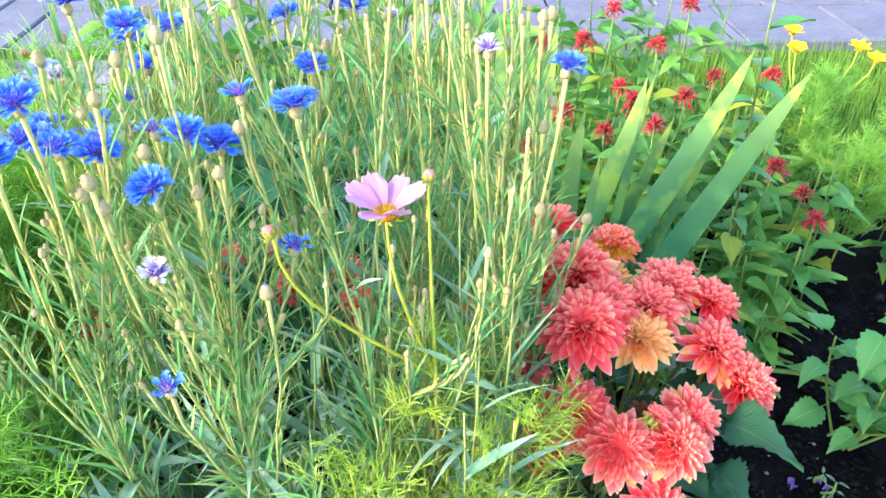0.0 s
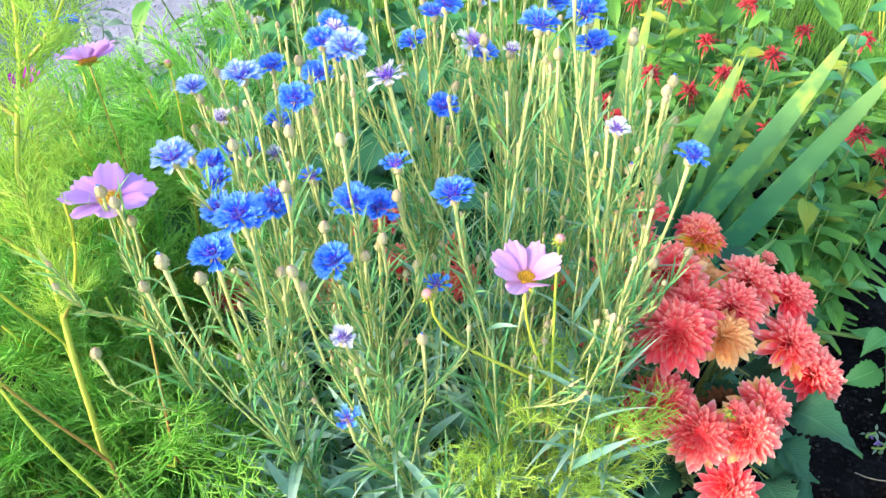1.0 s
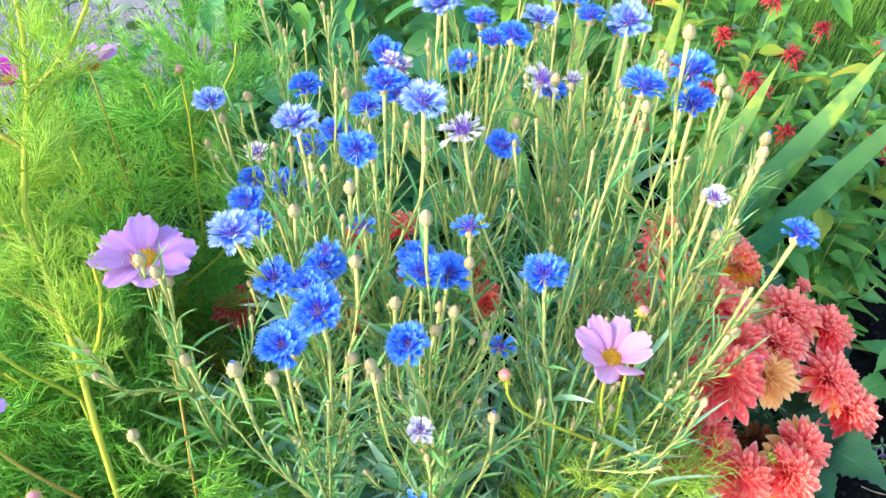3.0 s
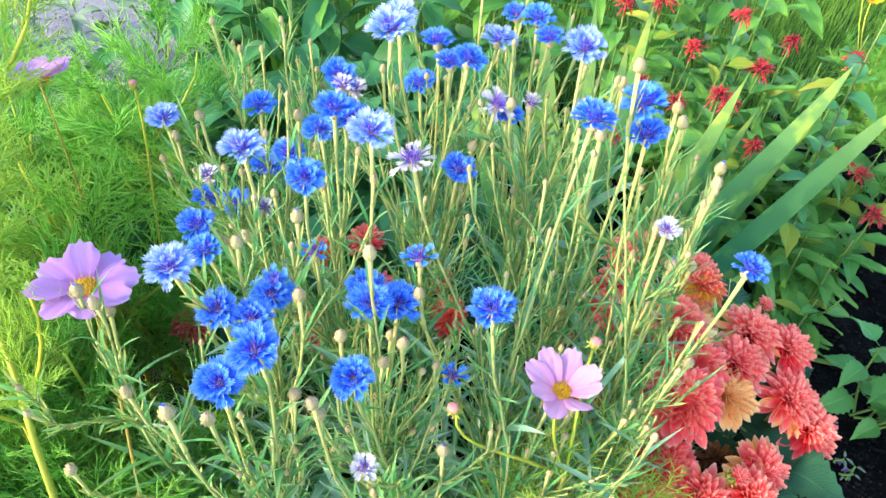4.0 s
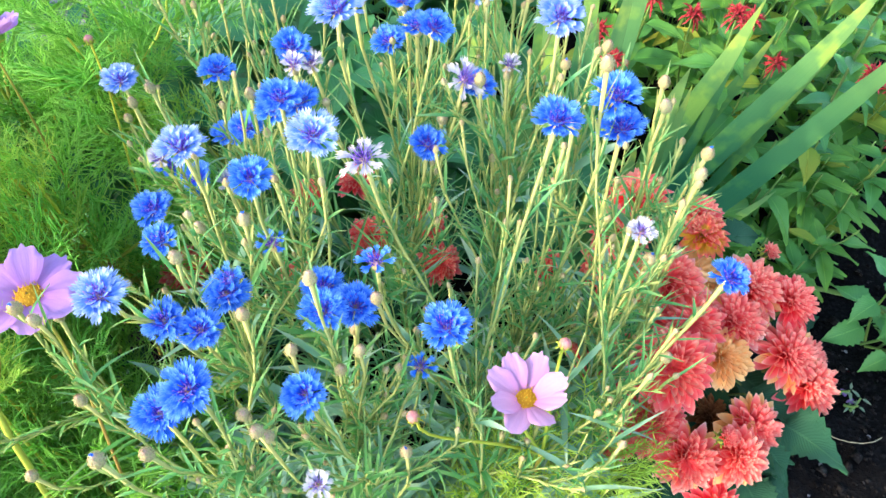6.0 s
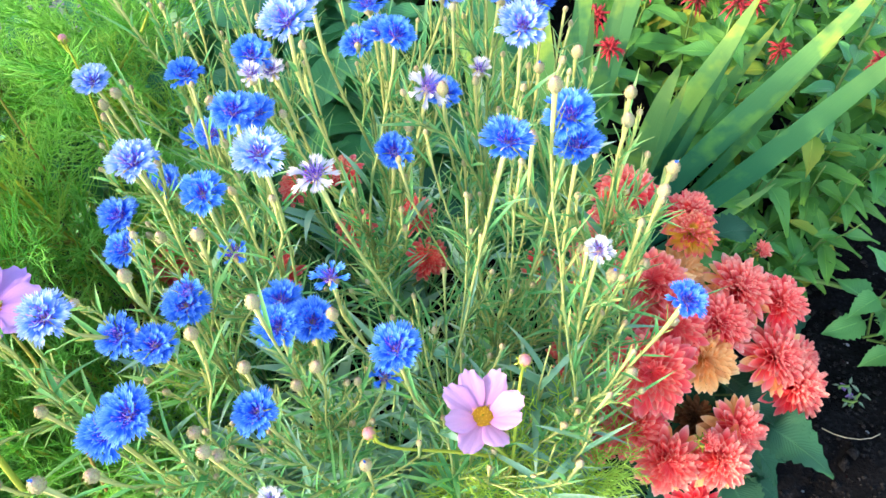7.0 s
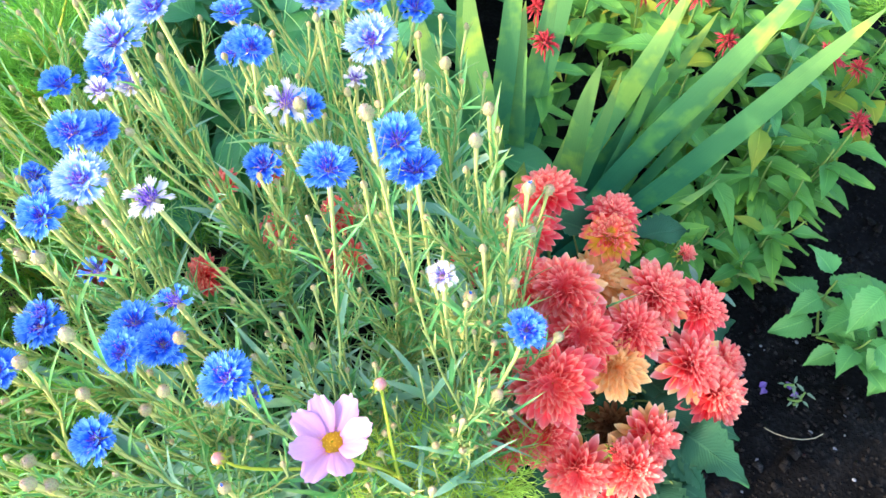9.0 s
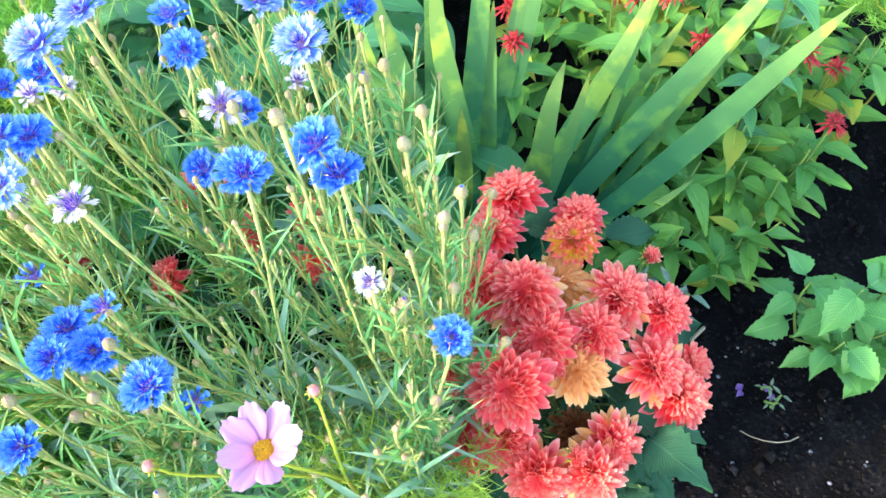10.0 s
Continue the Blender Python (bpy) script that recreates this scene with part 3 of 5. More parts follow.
def gravel():
    """The pale gravelly ground behind the cosmos, with loose stones."""
    g = Geo()
    pts = [V((-3.0 + 0.08 * i, 1.62 + 0.1 * j + 0.03 * noise.noise(V((i * 0.7, 0, 1))), 0.012 + 0.012 * noise.noise(V((i * 0.9, j * 0.9, 5))) - (0.03 if i == 29 or j == 0 else 0))) for j in range(14) for i in range(30)]
    g.add(pts, [(0.5, 0.5)] * len(pts), [(j * 30 + i, j * 30 + i + 1, (j + 1) * 30 + i + 1, (j + 1) * 30 + i) for j in range(13) for i in range(29)])
    tagged(new("gravel_path", g.mesh("gravel_path", "gravel")), "pale grey gravel ground behind the bed", "gravel", kind="structure")
    g = Geo()
    for k in range(3500):
        x, y, s = rnd.uniform(-2.0, -0.74), rnd.uniform(1.62, 2.9), rnd.uniform(0.002, 0.006)
        p = V((x, y, 0.02 + s * 0.2))
        pts = [p + V((jig(0.3) + a, jig(0.3) + b, jig(0.2) + c)) * s for a, b, c in ((1, 0, 0), (0, 1, 0), (-1, 0, 0), (0, -1, 0), (0, 0, 0.7), (0, 0, -0.8))]
        g.add(pts, [(0.5, 0.5)] * 6, [(0, 1, 4), (1, 2, 4), (2, 3, 4), (3, 0, 4), (1, 0, 5), (2, 1, 5), (3, 2, 5), (0, 3, 5)])
    tagged(new("gravel_stones", g.mesh("gravel_stones", "pebble")), "loose pale gravel stones behind the bed", "gravel", kind="stuff")


def pebble_mesh():
    g = Geo()
    g.lathe([(0.02, -0.5), (0.7, -0.35), (1.0, 0.0), (0.75, 0.34), (0.3, 0.5), (0.02, 0.52)], 8)
    g.v = [(x * (1 + 0.16 * math.sin(5 * y)), y * 0.8, z * 0.8) for x, y, z in g.v]
    return g.mesh("pebble", "pebble")


def paving():
    base = tagged(new("pavement"), "grey concrete slab path behind the flower bed", "pavement", kind="structure")
    PLACE[base.name] = Matrix.Identity(4)
    g = Geo()
    s, h = 0.245, 0.05
    g.add([V((x * a, y * a, z)) for z, a in ((-h, 1), (0.022, 1), (0.03, 0.975)) for x, y in ((-s, -s), (s, -s), (s, s), (-s, s))], [(0.5, 0.5)] * 12,
          [(0, 1, 5, 4), (1, 2, 6, 5), (2, 3, 7, 6), (3, 0, 4, 7), (4, 5, 9, 8), (5, 6, 10, 9), (6, 7, 11, 10), (7, 4, 8, 11), (8, 9, 10, 11)])
    me = g.mesh("paving_slab", "slab", smooth=False)
    for i in range(22):
        for j in range(4):
            part("paving_slab", me, base, pose(0, 3.05, 0, 0, 0, 2) @ pose(-5.0 + i * 0.5 + 0.25 * (j % 2), 0.25 + j * 0.5, jig(0.004), jig(0.3), jig(0.3), jig(0.4)))


# ---- things ----
CLUMP = V((-0.11, 0.76, 0.0))


def cornflower(base, tips, extra):
    """One cornflower plant. tips: (place, kind, size); extra: how many more thin buds."""
    ob = thing("cornflower_plant", base, "branching grey-green cornflower plant with blue flowers and scaly buds", "flower", "cornflowers of the bed")
    mean = sum((t[0] for t in tips), V()) / len(tips)
    crown = base.lerp(mean, 0.92)
    crown.z = min(t[0].z for t in tips) - 0.06
    main = bow(base, crown, V((jig(0.04), jig(0.04), crown.z * 0.4)), 9, 0.02)
    leaf_spots = []

    def stem(path, r0, r1, v0, flared=0.0, leafy=0, reach=(0.028, 0.08), forks=0):
        g, n = Geo(), len(path) - 1
        path = [path[0]] + [p + V((jig(0.0018), jig(0.0018), 0)) for p in path[1:-1]] + [path[-1]]
        line, tips_made = local(path, base), []
        g.tube(line, [r0 + (r1 - r0) * i / n + (flared if i == n else flared * 0.35 if i == n - 1 else 0) for i in range(n + 1)], 5, v0, 1)
        runs = [(line, leafy)]
        for k in range(forks):
            a, d = on_line(line, rnd.uniform(0.3, 0.78))
            w, long = rnd.uniform(0, 6.28), rnd.uniform(0.05, 0.12)
            out = V((math.cos(w), math.sin(w), 0))
            m, b = a + (d + out * 0.5).normalized() * long * 0.5, a + (d * 1.3 + out * 0.45 + UP * 0.3).normalized() * long
            g.tube([a, m, b], [0.0009, 0.0008, 0.0007], 4, v0, 1)
            runs.append(([a, m, b], 5))
            tips_made.append((b + base, (b - m).normalized()))
        for run, count in runs:
            for k in range(count * 2 if reach[1] < 0.1 else 0):
                a, d = on_line(run, 0.1 + 0.86 * (k + rnd.random() * 0.7) / (count * 2))
                w, long = rnd.uniform(0, 6.28), rnd.uniform(0.010, 0.036)
                m = aim(a, V((math.cos(w), math.sin(w), 0)) + d * rnd.uniform(1.8, 5.0), d)
                g.sheet(3, 2, lambda u, v: m @ V((u * 0.0017 * (1 - v ** 2), v * long, 0.0004 * abs(u))))
        g.slot = 1
        for run, count in runs:
            for k in range(count):
                a, d = on_line(run, 0.06 + 0.84 * (k + rnd.random() * 0.6) / count)
                w, long, wide = rnd.uniform(0, 6.28), rnd.uniform(*reach), rnd.uniform(0.0011, 0.0023) * (1 + 6 * max(0, reach[1] - 0.08))
                along = (V((math.cos(w), math.sin(w), 0)) + d * rnd.uniform(1.5, 3.8)).normalized()
                m, curl = aim(a, along, d), rnd.uniform(0.05, 0.3) * long
                g.sheet(4, 2, lambda u, v: m @ V((u * wide * (0.5 + 2 * v * (1 - v)) * (1 - v ** 4), v * long, abs(u) * 0.0008 - curl * v * v)))
        part("stem", g.mesh("stem", *(("corn_stem", "corn_leaf") if leafy else ("corn_stem",))), ob)
        for p, d in tips_made:
            part("bud", rnd.choice((SLIM_BUD, BUD)), ob, face(p - d * 0.002, d, rnd.uniform(0.0065, 0.0105)))
    stem(main, 0.0023, 0.0014, 0, 0.0, 34, (0.07, 0.15))
    for s in (0.06, 0.12, 0.18, 0.24, 0.3, 0.37, 0.44, 0.5, 0.56, 0.62, 0.70, 0.80):
        leaf_spots.append((main, s, rnd.uniform(0.09, 0.15) * (1.15 - 0.5 * s)))
    goal = list(tips)
    for k in range(extra):
        w, a = rnd.uniform(0, 6.28), rnd.uniform(0.03, 0.13)
        goal.append((mean + V((math.cos(w) * a, math.sin(w) * a, rnd.uniform(-0.17, 0.02))), rnd.choice(("bud", "slim", "slim")), rnd.uniform(0.0052, 0.0085)))
    for p, kind, size in goal:
        s = min(0.97, max(0.3, rnd.uniform(0.45, 0.95) * p.z / max(0.3, crown.z) * 0.85))
        a, d = on_line(main, s)
        if a.z > p.z - 0.07:
            a, d = on_line(main, 0.45)
        path = bow(a, p, d * (p - a).length * 0.4 + V((jig(0.015), jig(0.015), 0)), 7, 0.012)
        open_head = kind not in ("bud", "slim", "tipped")
        stem(path, 0.0016, 0.0015 if open_head else 0.0009, 0.35, 0.0008 if open_head else size * 0.12, 12 if kind == "slim" else 9, (0.022, 0.065), 1 if rnd.random() < 0.5 else 0)
        for q in (0.12, 0.4) if kind != "slim" else ():
            leaf_spots.append((path, q + jig(0.06), -rnd.uniform(0.04, 0.08)))
        axis = ((path[-1] - path[-2]).normalized() + V((jig(0.25), jig(0.25) - 0.12, 0.5))).normalized()
        if open_head:
            calyx = part("flower_head", CALYX, ob, face(p - axis * 0.011, axis, 0.0155))
            grow = {"half": 0.85, "dead": 0.85}.get(kind, 1.0)
            m = face(p, axis, size * grow * rnd.uniform(0.95, 1.05))
            part("corolla", rnd.choice(HEADS[kind]), calyx, m)
            part("flower_disc", rnd.choice(DISCS), calyx, m)
        else:
            axis = ((path[-1] - path[-2]).normalized() * 2 + V((jig(0.5), jig(0.5), 0.4))).normalized()
            bud = part("bud", SLIM_BUD if kind == "slim" else BUD, ob, face(p - axis * size * 0.3, axis, size * 1.32))
            if kind == "tipped":
                part("petal_tip", HEADS["tip"][0], bud, face(p + axis * size * 0.72, axis, size * 1.1), "blue petal tips breaking from the bud")
    for k in range(3):
        a, d = on_line(main, rnd.uniform(0.05, 0.3))
        w, out = rnd.uniform(0, 6.28), rnd.uniform(0.05, 0.14)
        tip = a + V((math.cos(w) * out, math.sin(w) * out, rnd.uniform(0.2, 0.42)))
        stem(bow(a, tip, d * 0.08, 6, 0.012), 0.0014, 0.0007, 0.2, 0.0, 20, (0.04, 0.11))
    for path, s, length in leaf_spots:
        a, d = on_line(path, max(0.02, min(0.98, s)))
        w = rnd.uniform(0, 6.28)
        out = V((math.cos(w), math.sin(w), 0))
        e = rnd.uniform(0.7, 2.0) if length > 0 else rnd.uniform(1.0, 2.4)
        length = abs(length)
        along = (out + d * e).normalized()
        part("leaf", rnd.choice(BASAL_LEAVES if length > 0.1 else CORN_LEAVES), ob, aim(a, along, d - out * 0.3 + V((jig(0.3), jig(0.3), 0)), length))


def leafy_shoot(base, h):
    """A young cornflower plant: broad grey leaves and a few leafy stems without flowers."""
    ob = thing("cornflower_shoot", base, "young blue-grey cornflower shoot with lance leaves and no flower", "plant", "young cornflower shoots")
    for k in range(3):
        w = rnd.uniform(0, 6.28)
        path = bow(base, base + V((math.cos(w) * 0.05, math.sin(w) * 0.05 - 0.02, h * rnd.uniform(0.8, 1.1))), V((jig(0.02), jig(0.02), h * 0.4)), 6, 0.01)
        g = Geo()
        g.tube(local(path, base), [0.0022, 0.0021, 0.0019, 0.0017, 0.0015, 0.0012, 0.0009], 5, 0.1, 0.8)
        part("stem", g.mesh("stem", "corn_stem"), ob)
        for i in range(10):
            s = 0.22 + 0.075 * i
            a, d = on_line(path, min(0.98, s))
            w = 2.4 * i + jig(0.5)
            out = V((math.cos(w), math.sin(w), 0))
            part("leaf", rnd.choice(BASAL_LEAVES if h < 0.5 else CORN_LEAVES[7:]), ob, aim(a, out + d * rnd.uniform(0.5, 1.8), d - out * 0.3 + V((jig(0.3), jig(0.3), 0)), rnd.uniform(0.09, 0.15) * (1.2 - 0.5 * s)))


SHOOTS = [(0.03, 0.63, 0.68), (0.075, 0.61, 0.62), (0.10, 0.585, 0.55), (0.01, 0.59, 0.60), (0.055, 0.68, 0.74), (-0.09, 0.72, 0.62), (-0.19, 0.67, 0.66), (-0.02, 0.68, 0.66),
          (-0.41, 0.60, 0.46), (-0.35, 0.53, 0.44), (-0.29, 0.58, 0.46), (-0.24, 0.63, 0.48), (-0.18, 0.54, 0.42), (-0.13, 0.60, 0.46), (-0.33, 0.66, 0.48), (-0.46, 0.66, 0.44), (-0.05, 0.64, 0.42)]


def cornflowers():
    tips = []
    for kind, size, rows in (
        ("blue", 0.0355, BLUE_BACK), ("blue", 0.0375, BLUE_FRONT), ("blue", 0.029, [(0.103, 0.611, 0.859)]), ("pale", 0.0405, PALE), ("half", 0.036, HALF), ("white", 0.040, WHITE),
            ("dead", 0.036, SPENT), ("bud", 0.0113, BUDS_FRONT), ("bud", 0.0113, BUDS_BACK), ("tipped", 0.0120, TIPPED)):
        tips += [(V(r), kind, size) for r in rows]
    for k in range(84):
        x, y = rnd.uniform(-0.42, 0.12), rnd.uniform(0.66, 1.05)
        if x > 0.02 and y > 0.76:  # the iris clump stands clear there
            continue
        tips.append((V((x, y, rnd.uniform(0.72, 0.90))), rnd.choice(("bud", "slim", "slim")), rnd.uniform(0.0052, 0.0088)))
    for k in range(30):
        x, y = rnd.uniform(-0.36, 0.06), rnd.uniform(0.50, 0.72)
        tips.append((V((x, y, rnd.uniform(0.58, 0.74))), "slim", rnd.uniform(0.0065, 0.009)))
    for k in range(14):
        x, y = rnd.uniform(-0.04, 0.09), rnd.uniform(0.60, 0.74)
        tips.append((V((x, y, rnd.uniform(0.50, 0.74))), rnd.choice(("bud", "slim")), rnd.uniform(0.0055, 0.0085)))
    for k in range(5):
        x, y = rnd.uniform(0.05, 0.14), rnd.uniform(0.58, 0.70)
        tips.append((V((x, y, rnd.uniform(0.46, 0.68))), "slim", rnd.uniform(0.0055, 0.008)))
    roots = [CLUMP + V((math.cos(2.4 * k) * 0.30, math.sin(2.4 * k) * 0.26, 0)) * math.sqrt((k + 0.5) / 26) for k in range(26)]
    share = [[] for _ in roots]
    for t in sorted(tips, key=lambda q: (q[0] - CLUMP).length):
        flat = CLUMP + (V((t[0].x, t[0].y, 0)) - CLUMP) * 0.62
        k = min(range(len(roots)), key=lambda i: (roots[i] - flat).length + 0.012 * len(share[i]))
        share[k].append(t)
    for base, own in zip(roots, share):
        if own:
            cornflower(base, own, max(0, 5 - len(own) // 2))
    for x, y, h in SHOOTS:
        leafy_shoot(V((x, y, 0)), h)
    # a small one further back, beside the gravel
    back = [(V((-1.026, 1.561, 0.503)), "blue", 0.037), (V((-1.06, 1.52, 0.53)), "blue", 0.037), (V((-1.0, 1.54, 0.45)), "bud", 0.010)]
    cornflower(V((-1.02, 1.55, 0)), back, 2)


BLUE_BACK = [(-0.170, 0.903, 0.876), (-0.155, 0.877, 0.867), (-0.270, 0.836, 0.872), (-0.263, 0.745, 0.900), (-0.286, 0.798, 0.830),
             (-0.367, 0.885, 0.789), (-0.362, 0.850, 0.729), (-0.325, 0.815, 0.782), (-0.284, 0.684, 0.869), (-0.436, 0.845, 0.678), (-0.386, 0.795, 0.722),
             (-0.141, 0.797, 0.788), (-0.095, 0.822, 0.845), (-0.188, 0.920, 0.807), (-0.045, 0.930, 0.870), (-0.075, 1.010, 0.850), (-0.060, 0.945, 0.885), (-0.006, 0.950, 0.845), (-0.138, 0.846, 0.893), (-0.253, 0.760, 0.880)]
BLUE_FRONT = [(-0.412, 0.736, 0.745), (-0.392, 0.693, 0.754), (-0.349, 0.583, 0.805), (-0.320, 0.578, 0.800), (-0.293, 0.495, 0.876), (-0.325, 0.494, 0.831),
              (-0.228, 0.529, 0.790), (-0.117, 0.566, 0.844), (-0.220, 0.598, 0.803), (-0.227, 0.632, 0.783), (-0.196, 0.612, 0.787), (-0.315, 0.630, 0.770),
              (-0.041, 0.685, 0.951), (0.005, 0.712, 0.950), (0.016, 0.710, 0.917)]
PALE = [(-0.028, 0.827, 0.927), (-0.210, 0.849, 0.934), (-0.214, 0.787, 0.960), (-0.100, 0.949, 0.852), (-0.224, 0.682, 0.928), (-0.495, 0.919, 0.736), (-0.340, 0.700, 0.885), (-0.369, 0.560, 0.885)]
HALF = [(-0.178, 0.636, 0.824), (-0.282, 0.688, 0.765), (-0.140, 0.605, 0.684), (-0.218, 0.447, 0.654), (-0.312, 0.641, 0.778)]
WHITE = [(-0.189, 0.691, 0.892), (-0.108, 0.812, 0.865)]
SPENT = [(-0.261, 0.799, 0.887), (-0.061, 0.884, 0.815), (-0.215, 0.469, 0.751), (0.039, 0.653, 0.859), (-0.356, 0.799, 0.713), (-0.252, 0.828, 0.862), (-0.400, 0.765, 0.790)]
BUDS_FRONT = [(-0.349, 0.693, 0.777), (-0.329, 0.607, 0.863), (-0.217, 0.574, 0.894), (-0.177, 0.613, 0.799), (-0.255, 0.488, 0.815), (-0.327, 0.463, 0.829),
              (-0.252, 0.493, 0.791), (-0.274, 0.509, 0.793), (-0.275, 0.570, 0.844), (-0.242, 0.561, 0.802), (-0.202, 0.622, 0.721), (-0.206, 0.562, 0.764),
              (-0.428, 0.535, 0.739), (-0.190, 0.575, 0.775), (0.088, 0.605, 0.722), (-0.455, 0.600, 0.770), (-0.445, 0.570, 0.820), (-0.470, 0.480, 0.700)]
BUDS_BACK = [(-0.308, 0.803, 0.842), (-0.424, 0.846, 0.800), (-0.516, 0.934, 0.654), (-0.470, 0.880, 0.739), (-0.128, 0.817, 0.802), (0.028, 0.865, 0.860),
             (-0.011, 0.701, 0.992), (0.092, 0.706, 0.867), (0.069, 0.797, 0.882), (-0.016, 0.739, 0.889), (0.060, 0.750, 0.900), (0.129, 0.791, 0.774),
             (0.114, 0.749, 0.764), (0.099, 0.697, 0.761), (-0.094, 0.805, 0.868), (0.150, 0.690, 0.660)]
TIPPED = [(-0.346, 0.447, 0.863), (-0.148, 0.516, 0.694), (0.104, 0.734, 0.861), (-0.289, 0.658, 0.844), (0.000, 0.904, 0.798), (-0.458, 0.575, 0.830), (0.060, 0.662, 0.800)]

COSMOS_PETALS = {m: [wide_petal("petal", m, {"cosmos_mauve": 0.34, "cosmos_pink": 0.275}.get(m, 0.235), 3, c, a) for c, a in ((0.12, 0.05), (0.25, 0.12), (-0.1, 0.0))] for m in ("cosmos_pink", "cosmos_mauve", "cosmos_magenta", "yellow")}


def disc_mesh():
    g = Geo()
    g.lathe([(0.20, -0.03), (0.22, 0.04), (0.15, 0.10), (0.02, 0.13)], 10, 0, 0.4)
    for k in range(46):
        a, w = 0.215 * math.sqrt((k + 0.5) / 46), 2.4 * k
        p = V((a * math.cos(w), a * math.sin(w), 0.115 - a * 0.3))
        g.spike(p, p * 1.08 + V((0, 0, 0.085)), 0.02, 0.25, 1)
    return g.mesh("disc", "cosmos_disc")


def sepals_mesh():
    g = Geo()
    g.lathe([(0.04, -0.14), (0.12, -0.1), (0.15, -0.02)], 8, 0.5, 0.7)
    for k in range(8):
        w = 6.283 * k / 8
        d = V((math.cos(w), math.sin(w), 0))
        g.spike(d * 0.1 + V((0, 0, -0.07)), d * 0.42 + V((0, 0, -0.05)), 0.035, 0.6, 1, V((0, 0, -0.03)))
    return g.mesh("calyx", "cosmos_stem")


DISC, SEPALS = disc_mesh(), sepals_mesh()


def round_bud(mat):
    g = Geo()
    g.lathe([(0.08, -0.5), (0.36, -0.4), (0.5, -0.1), (0.46, 0.2), (0.26, 0.42), (0.02, 0.48)], 10)
    g.slot = 1
    for k in range(8):
        w = 6.283 * k / 8
        d = V((math.cos(w), math.sin(w), 0))
        side = V((-d.y, d.x, 0))
        g.sheet(4, 2, lambda u, v: d * (0.2 + 0.345 * math.sin(math.pi * (0.16 + 0.5 * v)) - 0.03 * u * u) + side * (u * 0.17 * (1 - v * v)) + V((0, 0, -0.5 + 0.85 * v)))
        g.spike(d * 0.3 + V((0, 0, -0.4)), d * 0.75 + V((0, 0, -0.62 + 0.2 * (k % 2))), 0.08, 0.4, 1, d * 0.1)
    return g.mesh("bud", mat, "cosmos_stem")


COSMOS_BUD = round_bud("cosmos_bud")


def cosmos_flower(ob, p, axis, size, mat, count=8, droop=0.0, slim=1.0):
    """A flower part under the plant, with its petals, disc and calyx."""
    head = part("flower", SEPALS, ob, face(p, axis, size, 0.4))
    m0 = PLACE[head.name]
    part("disc", DISC, head, m0 @ Matrix.Diagonal((1.25, 1.25, 1.15, 1)), "yellow disc")
    for k in range(count):
        w = 6.283 * (k + jig(0.12 if slim == 1 else 0.4)) / count
        lift = rnd.uniform(0.48, 0.8) - droop * rnd.uniform(0.6, 1.3)
        m = m0 @ Matrix.Rotation(w, 4, "Z") @ Matrix.Translation((0, 0.1, 0.02)) @ Matrix.Rotation(lift, 4, "X") @ Matrix.Rotation(jig(0.2), 4, "Y")
        part("petal", rnd.choice(COSMOS_PETALS[mat]), head, m @ Matrix.Diagonal((slim, 0.93 + jig(0.07), 1, 1)))


def feathered_stem(ob, path, r0, r1, mat="cosmos_stem", step=0.06, size=0.12, start=0.1, end=1.0, meshes=None):
    base = PLACE[ob.name].translation
    g = Geo()
    g.tube(local(path, base), [r0 + (r1 - r0) * i / (len(path) - 1) for i in range(len(path))], 6)
    part("stem", g.mesh("stem", mat), ob)
    long = sum((path[i + 1] - path[i]).length for i in range(len(path) - 1))
    n, turn = max(2, int(long * (end - start) / step)), rnd.uniform(0, 3)
    for k in range(n):
        a, d = on_line(path, min(0.995, start + (end - start) * k / n))
        for s in (0, math.pi):
            w = turn + k * 1.57 + s + jig(0.4)
            out = V((math.cos(w), math.sin(w), 0))
            part("feathery_leaf", rnd.choice(meshes or FEATHERS), ob, aim(a, out + d * rnd.uniform(0.7, 1.9), d - out * 0.3, size * rnd.uniform(0.75, 1.2)))
    if end == 1.0:
        d = (path[-1] - path[-2]).normalized()
        part("feathery_leaf", rnd.choice(meshes or FEATHERS), ob, aim(path[-1] - d * 0.01, d + V((jig(0.3), jig(0.3), 0)), V((jig(1), -1, 0.2)), size * 0.7))


